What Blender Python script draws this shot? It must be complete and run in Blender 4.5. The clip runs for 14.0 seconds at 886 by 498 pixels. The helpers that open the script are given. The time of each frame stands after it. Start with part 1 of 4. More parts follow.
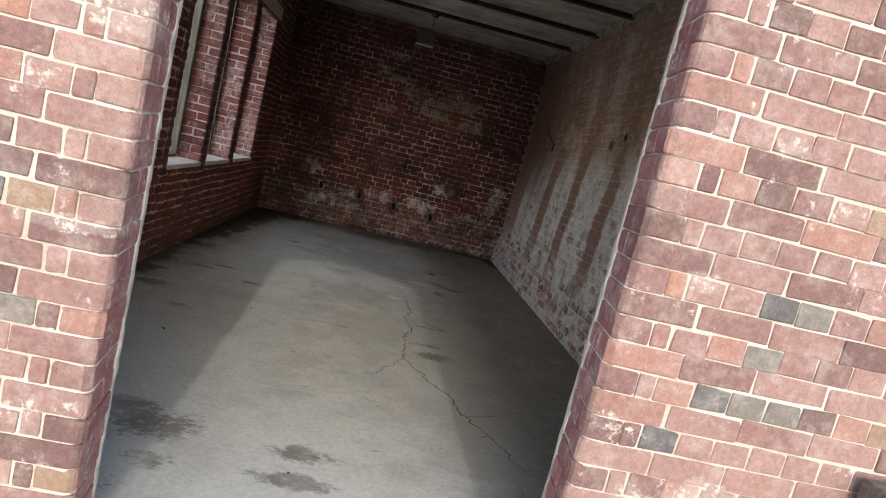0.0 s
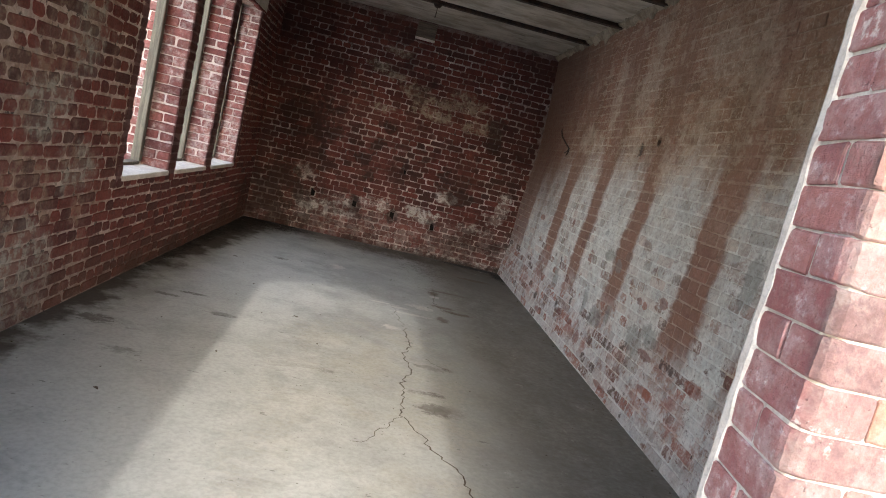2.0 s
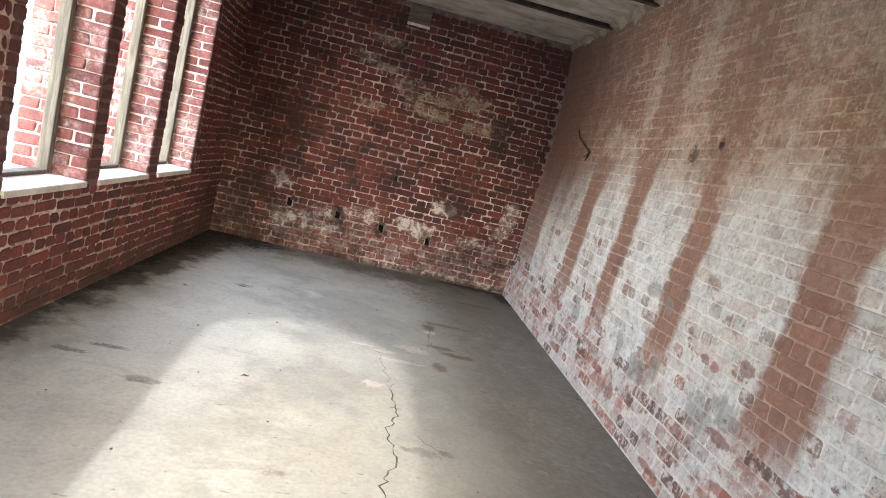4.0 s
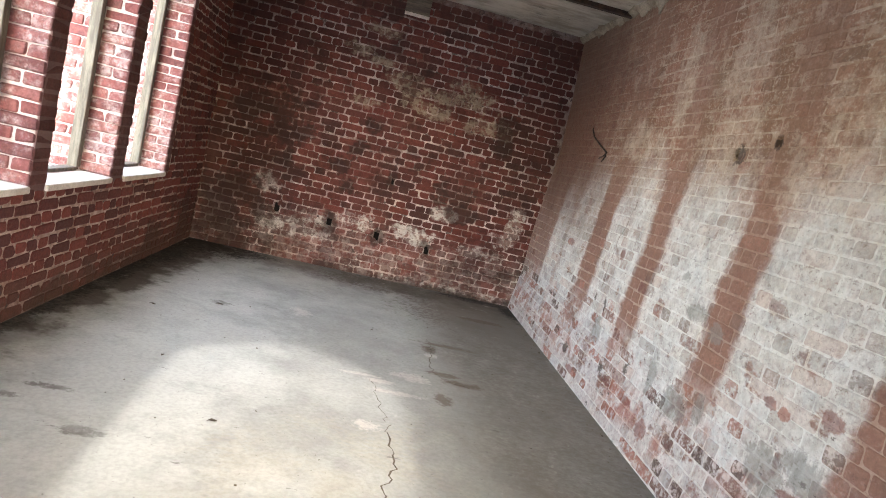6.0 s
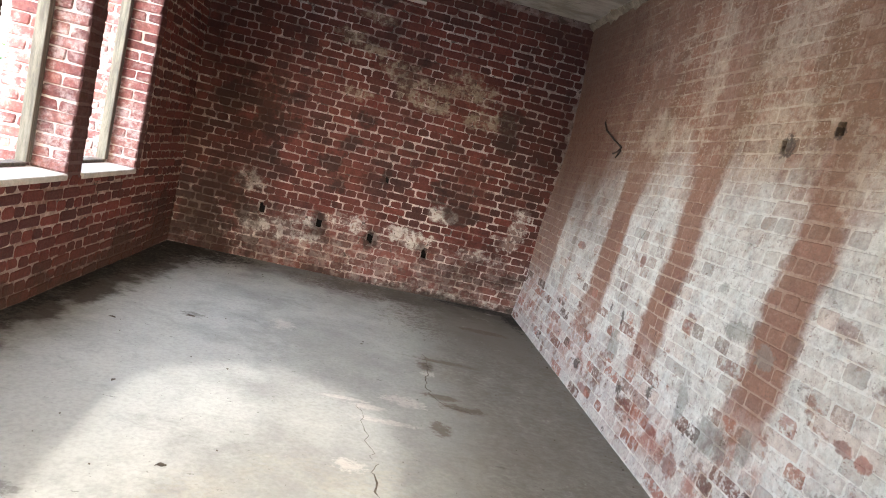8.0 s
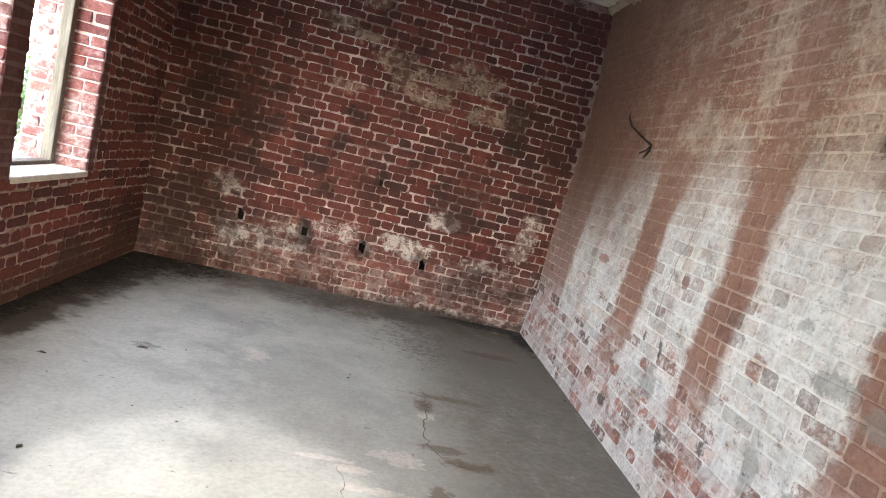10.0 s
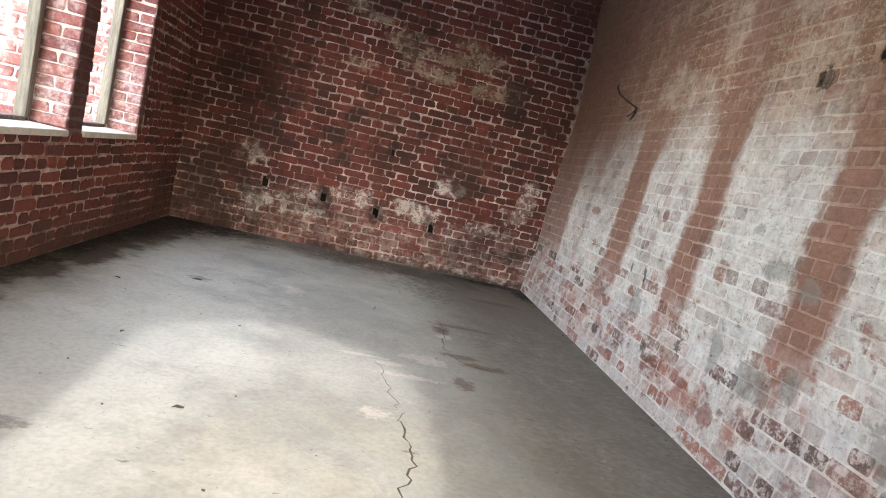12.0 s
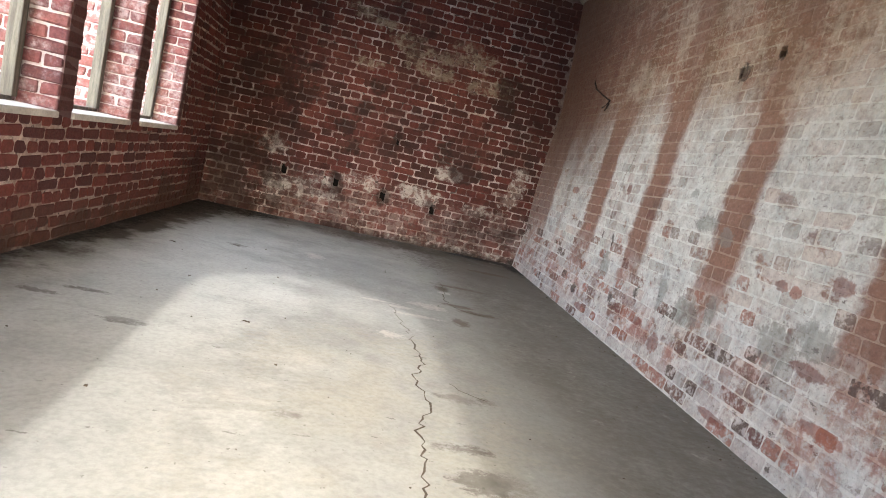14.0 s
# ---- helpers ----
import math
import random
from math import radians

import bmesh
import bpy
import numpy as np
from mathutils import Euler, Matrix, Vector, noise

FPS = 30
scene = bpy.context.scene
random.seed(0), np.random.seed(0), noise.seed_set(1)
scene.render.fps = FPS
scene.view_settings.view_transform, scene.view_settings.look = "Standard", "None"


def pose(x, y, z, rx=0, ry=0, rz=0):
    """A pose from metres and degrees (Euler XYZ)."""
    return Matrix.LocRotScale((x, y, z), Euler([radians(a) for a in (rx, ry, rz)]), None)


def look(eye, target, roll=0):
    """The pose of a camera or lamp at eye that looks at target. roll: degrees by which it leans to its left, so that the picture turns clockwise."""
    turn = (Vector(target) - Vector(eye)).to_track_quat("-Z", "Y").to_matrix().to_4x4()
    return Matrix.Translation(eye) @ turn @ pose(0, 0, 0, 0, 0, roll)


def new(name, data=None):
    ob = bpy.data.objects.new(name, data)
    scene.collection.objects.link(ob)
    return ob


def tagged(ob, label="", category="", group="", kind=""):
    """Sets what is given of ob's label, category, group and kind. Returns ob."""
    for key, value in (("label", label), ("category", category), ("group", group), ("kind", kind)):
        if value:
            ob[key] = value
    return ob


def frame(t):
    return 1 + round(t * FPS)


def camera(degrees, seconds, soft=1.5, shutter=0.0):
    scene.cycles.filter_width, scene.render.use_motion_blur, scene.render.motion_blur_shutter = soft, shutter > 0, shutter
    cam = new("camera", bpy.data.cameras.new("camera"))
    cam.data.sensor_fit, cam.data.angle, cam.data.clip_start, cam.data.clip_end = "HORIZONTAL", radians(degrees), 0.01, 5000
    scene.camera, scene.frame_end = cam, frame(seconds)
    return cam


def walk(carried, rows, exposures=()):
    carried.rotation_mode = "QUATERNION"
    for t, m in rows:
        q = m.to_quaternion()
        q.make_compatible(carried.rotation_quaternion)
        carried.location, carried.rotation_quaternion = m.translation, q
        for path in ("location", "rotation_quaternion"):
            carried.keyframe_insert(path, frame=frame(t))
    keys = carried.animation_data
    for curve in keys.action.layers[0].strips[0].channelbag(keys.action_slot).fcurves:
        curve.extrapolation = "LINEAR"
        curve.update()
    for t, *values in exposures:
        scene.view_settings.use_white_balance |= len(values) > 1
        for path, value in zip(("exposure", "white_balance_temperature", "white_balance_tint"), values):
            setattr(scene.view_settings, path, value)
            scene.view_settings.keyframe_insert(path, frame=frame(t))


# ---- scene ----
cam = camera(70.1, 14.0, soft=1.0)
PATH = [
    (0, (-0.049, -0.258, 1.368), (0.182, 1.708, 1.087), 14.0),
    (0.5, (-0.041, -0.108, 1.379), (0.192, 1.859, 1.099), 13.9),
    (1, (-0.029, 0.077, 1.39), (0.206, 2.044, 1.11), 13.9),
    (1.5, (-0.017, 0.28, 1.405), (0.215, 2.247, 1.126), 13.9),
    (2, (-0.03, 0.548, 1.414), (0.2, 2.515, 1.134), 13.9),
    (2.5, (-0.039, 0.954, 1.437), (0.194, 2.921, 1.157), 14.0),
    (3, (-0.011, 1.267, 1.453), (0.223, 3.234, 1.174), 14.0),
    (5.5, (0.096, 2.173, 1.43), (0.344, 4.14, 1.165), 13.7),
    (6, (0.058, 2.307, 1.429), (0.308, 4.274, 1.165), 13.8),
    (6.5, (0.043, 2.403, 1.432), (0.294, 4.369, 1.169), 13.9),
    (7, (0.056, 2.465, 1.411), (0.307, 4.432, 1.148), 13.8),
    (7.5, (0.086, 2.6, 1.4), (0.336, 4.567, 1.137), 13.8),
    (8, (0.127, 2.813, 1.398), (0.377, 4.78, 1.135), 13.8),
    (10.5, (0.209, 3.656, 1.414), (0.46, 5.622, 1.148), 13.7),
    (11, (0.237, 3.748, 1.424), (0.489, 5.714, 1.157), 13.7),
    (11.5, (0.067, 3.046, 1.121), (0.335, 5.011, 0.865), 13.2),
    (12, (0.061, 2.919, 1.077), (0.331, 4.884, 0.823), 13.3),
    (12.5, (0.058, 2.768, 1.047), (0.326, 4.734, 0.794), 13.2),
    (13, (0.032, 2.588, 1.021), (0.303, 4.553, 0.767), 13.1),
    (13.5, (0.023, 2.378, 0.986), (0.293, 4.344, 0.732), 13.1),
    (14, (-0.005, 2.129, 0.953), (0.269, 4.094, 0.698), 13.0),
]
EXPOSURES = [(0.0, 1.42), (1.0, 1.62), (1.5, 1.95), (2.0, 2.5), (2.5, 3.3), (3.0, 3.5), (5.5, 3.58), (8.0, 3.6), (10.5, 3.74), (11.0, 3.84), (11.5, 3.55), (12.0, 3.46), (13.5, 3.4), (14.0, 3.32)]
walk(cam, [(t, look(eye, target, roll)) for t, eye, target, roll in PATH], EXPOSURES)


# ---- light ----
SUN_EL, SUN_AZ = 26.0, -0.038          # degrees above the horizon; drift of the beam towards -x per metre of +y
SUN_W, SKY_W = 0.41, 0.17
world = bpy.data.worlds.new("world")
scene.world = world
world.use_nodes = True
wn = world.node_tree
sky = wn.nodes.new("ShaderNodeTexSky")
sky.sky_type, sky.sun_disc = "NISHITA", False
sky.sun_elevation, sky.sun_rotation = radians(SUN_EL), math.pi
sky.air_density, sky.dust_density = 1.0, 1.6
wn.nodes["Background"].inputs["Strength"].default_value = SKY_W
wn.links.new(sky.outputs["Color"], wn.nodes["Background"].inputs["Color"])
sun = new("sun", bpy.data.lights.new("sun", "SUN"))
sun.data.energy, sun.data.angle, sun.data.color = SUN_W, radians(1.5), (1.0, 0.98, 0.95)
sun_way = Vector((SUN_AZ, 1.0, -math.tan(radians(SUN_EL)))).normalized()
sun.matrix_world = look(Vector((0, -6, 6)), Vector((0, -6, 6)) + sun_way)

# the sky's light at the three window lights
WINDOW_W = 3.4
for y0, y1 in ((5.05, 5.95), (6.13, 7.01), (7.21, 8.12)):
    lamp = new("window_daylight", bpy.data.lights.new("window_daylight", "AREA"))
    lamp.data.shape, lamp.data.size, lamp.data.size_y = "RECTANGLE", y1 - y0 - 0.02, 1.9
    lamp.data.energy, lamp.data.color = WINDOW_W, (0.97, 0.985, 1.0)
    lamp.matrix_world = look((-2.72, (y0 + y1) / 2, 2.05), (-1.72, (y0 + y1) / 2, 1.25))


# ---- node helpers ----
class Mat:
    """A principled material with short calls for its nodes."""

    def __init__(self, name, rough=0.85, metal=0.0):
        self.m = bpy.data.materials.new(name)
        self.m.use_nodes = True
        self.t = self.m.node_tree
        self.b = self.t.nodes["Principled BSDF"]
        self.b.inputs["Roughness"].default_value = rough
        self.r = None
        self.b.inputs["Metallic"].default_value = metal
        self.pos = self.add("ShaderNodeNewGeometry").outputs["Position"]
        sep = self.add("ShaderNodeSeparateXYZ")
        self.link(self.pos, sep.inputs[0])
        self.x, self.y, self.z = sep.outputs

    def add(self, kind):
        return self.t.nodes.new(kind)

    def link(self, a, b):
        if isinstance(a, (int, float)):
            b.default_value = a
        elif isinstance(a, tuple):
            b.default_value = (*a, 1.0) if len(a) == 3 and len(b.default_value) == 4 else a
        else:
            self.t.links.new(a, b)

    def math(self, op, a, b=0.0, c=0.0, clamp=False):
        n = self.add("ShaderNodeMath")
        n.operation, n.use_clamp = op, clamp
        for v, s in zip((a, b, c), n.inputs):
            self.link(v, s)
        return n.outputs[0]

    def mul(self, a, b):
        return self.math("MULTIPLY", a, b)

    def plus(self, a, b, clamp=False):
        return self.math("ADD", a, b, clamp=clamp)

    def top(self, a, b):
        return self.math("MAXIMUM", a, b)

    def step(self, v, lo, hi, a=0.0, b=1.0):
        n = self.add("ShaderNodeMapRange")
        n.interpolation_type = "SMOOTHSTEP"
        for val, s in zip((v, lo, hi, a, b), n.inputs):
            self.link(val, s)
        return n.outputs[0]

    def noise(self, scale, detail=4.0, rough=0.6, stretch=None, warp=0.0, seed=0.0):
        n = self.add("ShaderNodeTexNoise")
        mp = self.add("ShaderNodeMapping")
        self.link(self.pos, mp.inputs["Vector"])
        mp.inputs["Location"].default_value = (seed, seed * 1.7, seed * 0.6)
        if stretch:
            mp.inputs["Scale"].default_value = stretch
        self.link(mp.outputs[0], n.inputs["Vector"])
        n.inputs["Scale"].default_value, n.inputs["Detail"].default_value = scale, detail
        n.inputs["Roughness"].default_value, n.inputs["Distortion"].default_value = rough, warp
        return n.outputs[0]

    def random(self):
        """A value of its own for each piece."""
        a = self.add("ShaderNodeObjectInfo").outputs["Random"]
        b = self.add("ShaderNodeNewGeometry").outputs["Random Per Island"]
        return self.math("FRACT", self.plus(self.mul(a, 7.31), self.mul(b, 5.17)))

    def other(self, r, k):
        return self.math("FRACT", self.mul(r, k))

    def ramp(self, v, stops, constant=False):
        n = self.add("ShaderNodeValToRGB")
        n.color_ramp.interpolation = "CONSTANT" if constant else "LINEAR"
        while len(n.color_ramp.elements) < len(stops):
            n.color_ramp.elements.new(0.5)
        for e, (p, c) in zip(n.color_ramp.elements, stops):
            e.position, e.color = p, (*c, 1.0)
        self.link(v, n.inputs[0])
        return n.outputs[0]

    def mix(self, f, a, b, mode="MIX"):
        n = self.add("ShaderNodeMix")
        n.data_type, n.blend_type = "RGBA", mode
        self.link(f, n.inputs[0]), self.link(a, n.inputs[6]), self.link(b, n.inputs[7])
        return n.outputs[2]

    def blobs(self, u, v, spots, rag, soft=0.45, amp=1.3):
        """The union of ragged ovals (centre, half sizes) in the plane u, v."""
        got = None
        for cu, cv, ru, rv in spots:
            du = self.math("DIVIDE", self.math("SUBTRACT", u, cu), ru)
            dv = self.math("DIVIDE", self.math("SUBTRACT", v, cv), rv)
            d = self.plus(self.mul(du, du), self.mul(dv, dv))
            got = d if got is None else self.math("MINIMUM", got, d)
        ragged = self.step(rag, 0.36, 0.64, -amp, amp)
        return self.step(self.plus(got, ragged), 1.0 + soft, 1.0 - soft)

    def between(self, u, lo, hi, soft):
        return self.mul(self.step(u, lo - soft, lo + soft), self.step(u, hi + soft, hi - soft))

    def colour(self, c):
        self.link(c, self.b.inputs["Base Color"])

    def rough(self, r):
        self.link(r, self.b.inputs["Roughness"])

    def bump(self, h, strength=0.4, distance=0.004):
        n = self.add("ShaderNodeBump")
        n.inputs["Strength"].default_value, n.inputs["Distance"].default_value = strength, distance
        self.link(h, n.inputs["Height"])
        self.link(n.outputs[0], self.b.inputs["Normal"])


YF_FACE = 1.41                          # the front wall's outer face
RED_DARK = [(0.0, (0.046, 0.008, 0.007)), (0.3, (0.090, 0.0125, 0.010)), (0.6, (0.135, 0.019, 0.014)), (0.85, (0.195, 0.033, 0.022)), (1.0, (0.062, 0.013, 0.011))]
RED_WARM = [(0.0, (0.16, 0.058, 0.042)), (0.3, (0.26, 0.092, 0.066)), (0.6, (0.33, 0.130, 0.092)), (0.85, (0.38, 0.165, 0.11)), (1.0, (0.20, 0.085, 0.070))]
RED_MID = [(0.0, (0.075, 0.012, 0.011)), (0.3, (0.150, 0.021, 0.017)), (0.6, (0.215, 0.034, 0.024)), (0.85, (0.28, 0.055, 0.036)), (1.0, (0.11, 0.024, 0.020))]
RED_PALE = [(0.0, (0.18, 0.105, 0.10)), (0.22, (0.31, 0.178, 0.165)), (0.5, (0.38, 0.235, 0.215)), (0.75, (0.42, 0.268, 0.24)), (0.92, (0.43, 0.235, 0.19)), (1.0, (0.26, 0.165, 0.155))]
RED_REVEAL = [(0.0, (0.18, 0.050, 0.050)), (0.35, (0.29, 0.080, 0.075)), (0.65, (0.35, 0.110, 0.10)), (0.9, (0.36, 0.130, 0.11)), (1.0, (0.20, 0.075, 0.07))]


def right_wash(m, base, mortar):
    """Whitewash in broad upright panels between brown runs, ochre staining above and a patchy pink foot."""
    rag, fine = m.noise(3.2, 7, 0.68), m.noise(34, 5, 0.7, seed=3)
    mid = m.noise(10, 6, 0.7, seed=12)
    drip = m.noise(2.2, 5, 0.6, (1, 1, 0.22), seed=5)
    y = m.plus(m.plus(m.y, m.mul(m.math("SUBTRACT", rag, 0.5), 0.22)), m.mul(m.math("SUBTRACT", mid, 0.5), 0.12))
    y = m.plus(y, m.step(m.z, 0.95, 0.2, 0.0, -0.12))
    runs = None
    for lo, hi, k in ((8.52, 9.5, 0.85), (7.1, 7.46, 1.0), (6.12, 6.42, 1.0), (5.09, 5.38, 1.0), (3.9, 4.27, 1.0), (1.0, 3.45, 0.9), (8.05, 8.13, 0.4), (6.74, 6.8, 0.35)):
        w = m.mul(m.between(y, lo, hi, 0.045), k)
        runs = w if runs is None else m.top(runs, w)
    runs = m.mul(runs, m.step(m.plus(m.z, m.mul(m.math("SUBTRACT", mid, 0.5), 0.5)), 0.2, 0.5, 0.25, 1.0))
    head = m.plus(m.z, m.mul(m.math("SUBTRACT", drip, 0.5), 1.3))
    foot_line = m.plus(m.z, m.mul(m.math("SUBTRACT", rag, 0.5), 1.0))
    panel = m.mul(m.mul(m.step(head, 1.95, 1.45), m.step(foot_line, 0.2, 0.5)), m.math("SUBTRACT", 1.0, runs))
    foot = m.mul(m.step(m.z, 0.75, 0.4), m.step(m.plus(m.mul(m.noise(4.5, 6, 0.7, seed=9), 0.7), m.mul(mid, 0.3)), 0.42, 0.53))
    skirt = m.step(m.plus(m.z, m.mul(m.math("SUBTRACT", mid, 0.5), 0.25)), 0.2, 0.08)
    white = m.top(panel, m.top(m.mul(foot, 0.88), m.mul(skirt, 0.85)))
    worn = m.step(m.plus(m.mul(fine, 0.5), m.mul(mid, 0.5)), 0.42, 0.55)
    white = m.mul(white, m.plus(m.mul(worn, 0.24), 0.74))
    lost = m.mul(m.step(m.noise(4.2, 5, 0.65, (1, 1, 1.5), seed=21), 0.57, 0.66), m.step(m.z, 1.6, 0.7, 0.3, 0.85))
    white = m.mul(white, m.math("SUBTRACT", 1.0, lost))
    rose = m.mul(m.step(m.noise(1.9, 5, 0.65, seed=35), 0.44, 0.58), m.mul(m.step(m.z, 0.95, 0.45), m.step(m.z, 0.02, 0.2)))
    ochre = m.mul(m.step(head, 1.0, 1.8), m.plus(m.mul(m.noise(1.7, 5, 0.6, (1, 1, 0.4), seed=30), 0.7), 0.25))
    # ochre stain kept lighter near the doorway, the brightness falloff put into colour
    c = m.mix(m.mul(ochre, 0.3 if mortar else 0.62), base, m.mix(m.step(m.y, 4.9, 6.2), m.mix(m.step(m.z, 1.6, 2.2), (0.48, 0.29, 0.205), (0.63, 0.46, 0.31)), (0.45, 0.262, 0.172)))
    if mortar:
        c = m.mix(m.mul(m.step(m.noise(9, 6, 0.75, seed=131), 0.42, 0.58), m.step(m.z, 0.9, 1.7, 0.2, 0.75)), c, (0.36, 0.225, 0.155))
    c = m.mix(m.mul(rose, 0.6), c, (0.56, 0.30, 0.25))
    c = m.mix(m.mul(runs, m.plus(m.mul(mid, 0.5), 0.36)), c, (0.31, 0.172, 0.128))
    pale = m.mul(m.step(m.plus(m.mul(m.noise(1.9, 6, 0.7, (1, 0.9, 0.75), seed=41), 0.7), m.mul(mid, 0.3)), 0.5, 0.6), m.mul(m.step(m.z, 1.0, 1.6), m.math("SUBTRACT", 1.0, m.mul(runs, 0.6))))
    pale = m.top(m.mul(pale, 0.7), m.blobs(m.y, m.z, [(5.78, 2.62, 0.17, 0.22), (5.84, 2.3, 0.17, 0.26), (5.82, 1.95, 0.22, 0.2), (4.62, 2.46, 0.2, 0.2), (4.76, 2.12, 0.22, 0.24), (6.55, 2.35, 0.12, 0.3), (7.0, 1.95, 0.3, 0.16), (4.7, 1.8, 0.3, 0.12), (4.85, 1.68, 0.26, 0.32), (4.2, 2.3, 0.15, 0.4)], rag, 0.9))
    c = m.mix(m.mul(m.mul(pale, m.plus(m.mul(worn, 0.6), 0.25)), 0.66), c, (0.68, 0.58, 0.47))
    olive = m.mul(m.mul(m.step(m.noise(1.4, 6, 0.7, (1, 1, 0.25), seed=97), 0.48, 0.64), m.step(m.z, 1.3, 2.0)), m.math("SUBTRACT", 1.0, m.mul(pale, 0.6)))
    streak = m.mul(m.top(m.between(y, 6.0, 6.2, 0.06), m.top(m.between(y, 5.38, 5.56, 0.06), m.top(m.between(y, 4.1, 4.4, 0.08), m.between(y, 6.95, 7.1, 0.05)))), m.mul(m.step(m.z, 1.55, 1.8), m.step(m.z, 2.9, 2.3)))
    c = m.mix(m.mul(m.top(olive, streak), 0.34), c, (0.20, 0.125, 0.068))
    wash = m.ramp(m.noise(7, 6, 0.7, seed=50), [(0.3, (0.52, 0.515, 0.505)), (0.48, (0.74, 0.725, 0.70)), (0.66, (0.82, 0.80, 0.775)), (0.85, (0.68, 0.57, 0.51))])
    if m.r is not None:
        tint = m.other(m.r, 31.7)
        wash = m.mix(0.75, wash, m.ramp(tint, [(0.0, (0.62, 0.60, 0.58)), (0.2, (0.9, 0.88, 0.86)), (0.8, (1.0, 1.0, 1.0)), (1.0, (0.88, 0.74, 0.68))]), "MULTIPLY")
        bare = m.mul(m.step(m.plus(m.other(m.r, 17.3), m.step(m.z, 0.75, 0.15, 0.0, 0.17)), 0.885, 0.905), m.step(m.z, 1.5, 0.3, 0.25, 1.0))
        bare = m.mul(bare, m.step(m.plus(m.mul(m.noise(19, 5, 0.7, seed=120), 0.65), m.mul(fine, 0.35)), 0.44, 0.52))
        white = m.mul(white, m.math("SUBTRACT", 1.0, m.mul(bare, 0.92)))
        c = m.mix(m.mul(bare, m.step(m.other(m.r, 41.1), 0.0, 1.0, 0.3, 0.95)), c, m.ramp(m.other(m.r, 23.9), [(0.0, (0.10, 0.060, 0.048)), (0.3, (0.20, 0.19, 0.17)), (0.45, (0.33, 0.095, 0.050)), (0.62, (0.14, 0.045, 0.036)), (0.8, (0.42, 0.185, 0.14))], True))
    crumb = m.plus(m.mul(m.noise(30, 6, 0.8, (1, 0.7, 1.5), seed=111), 0.62), m.mul(m.noise(75, 4, 0.7, seed=112), 0.38))
    c = m.mix(m.mul(m.step(crumb, 0.52, 0.6, 0.0, 0.5), m.math("SUBTRACT", 1.0, m.mul(runs, 0.8))), c, (0.70, 0.61, 0.51))
    c = m.mix(white, c, wash)
    c = m.mix(m.step(crumb, 0.46, 0.39, 0.0, 0.5), c, (0.16, 0.10, 0.075))
    scab = m.step(m.noise(8, 7, 0.8, (1, 1, 1.4), seed=113), 0.52, 0.6)
    c = m.mix(m.mul(scab, m.step(m.z, 1.3, 2.0, 0.0, 0.4)), c, (0.62, 0.52, 0.41))
    grey = m.blobs(m.y, m.z, [(5.48, 0.97, 0.11, 0.045), (5.27, 0.92, 0.07, 0.05), (5.73, 1.13, 0.05, 0.035), (5.76, 0.51, 0.05, 0.12), (5.21, 0.53, 0.045, 0.08), (5.45, 0.45, 0.12, 0.1), (4.43, 0.6, 0.12, 0.08), (4.65, 0.5, 0.14, 0.1), (3.57, 1.18, 0.07, 0.16), (6.75, 0.5, 0.08, 0.1)], m.mix(0.4, mid, fine), 0.4, 0.7)
    c = m.mix(m.mul(grey, 0.55), c, (0.25, 0.245, 0.225))
    red = m.blobs(m.y, m.z, [(4.88, 0.06, 0.13, 0.022), (4.24, 0.28, 0.12, 0.028), (4.42, 0.47, 0.11, 0.032), (6.92, 0.1, 0.12, 0.03), (5.97, 0.26, 0.1, 0.03), (5.66, 0.2, 0.06, 0.06), (4.73, 0.77, 0.045, 0.028), (4.63, 0.76, 0.04, 0.03), (4.38, 0.84, 0.06, 0.04), (7.88, 1.01, 0.09, 0.032), (3.76, 0.5, 0.1, 0.045), (6.69, 1.09, 0.04, 0.04)], m.mix(0.5, mid, fine), 0.3, 0.35)
    c = m.mix(m.mul(red, 0.68), c, m.mix(m.step(rag, 0.42, 0.6), (0.20, 0.055, 0.038), (0.38, 0.11, 0.06)))
    # brown stain towards the far corner, deepened with the corner's shade as colour
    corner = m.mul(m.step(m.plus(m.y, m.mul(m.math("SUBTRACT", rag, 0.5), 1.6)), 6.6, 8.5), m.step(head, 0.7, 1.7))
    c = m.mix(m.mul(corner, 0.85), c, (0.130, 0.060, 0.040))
    chips = m.mul(m.step(m.noise(26, 4, 0.65, seed=66), 0.64, 0.69), 0.35)
    c = m.mix(chips, c, (0.16, 0.095, 0.07))
    pits = m.blobs(m.y, m.z, [(6.95, 0.71, 0.022, 0.035), (6.73, 0.7, 0.022, 0.04), (6.1, 0.42, 0.03, 0.04), (6.45, 0.3, 0.04, 0.03), (7.2, 0.2, 0.05, 0.03), (5.66, 1.85, 0.05, 0.05), (5.35, 1.92, 0.03, 0.03)], m.mix(0.5, rag, fine), 0.5)
    c = m.mix(m.mul(pits, 0.8), c, (0.06, 0.042, 0.034))
    speck = m.mul(m.step(m.noise(15, 7, 0.75, (1, 1, 1.3), seed=64), 0.63, 0.66), m.step(m.z, 2.2, 0.6, 0.2, 0.85))
    c = m.mix(speck, c, m.mix(m.step(rag, 0.45, 0.55), (0.075, 0.05, 0.04), (0.20, 0.075, 0.055)))
    void = m.mul(m.step(m.noise(11, 7, 0.72, (1, 0.8, 1.5), seed=104), 0.625, 0.655), m.step(m.z, 1.0, 0.35))
    c = m.mix(m.mul(void, 0.75), c, (0.055, 0.036, 0.029))
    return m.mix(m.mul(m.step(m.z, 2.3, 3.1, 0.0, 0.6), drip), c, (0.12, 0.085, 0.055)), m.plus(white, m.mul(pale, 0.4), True)


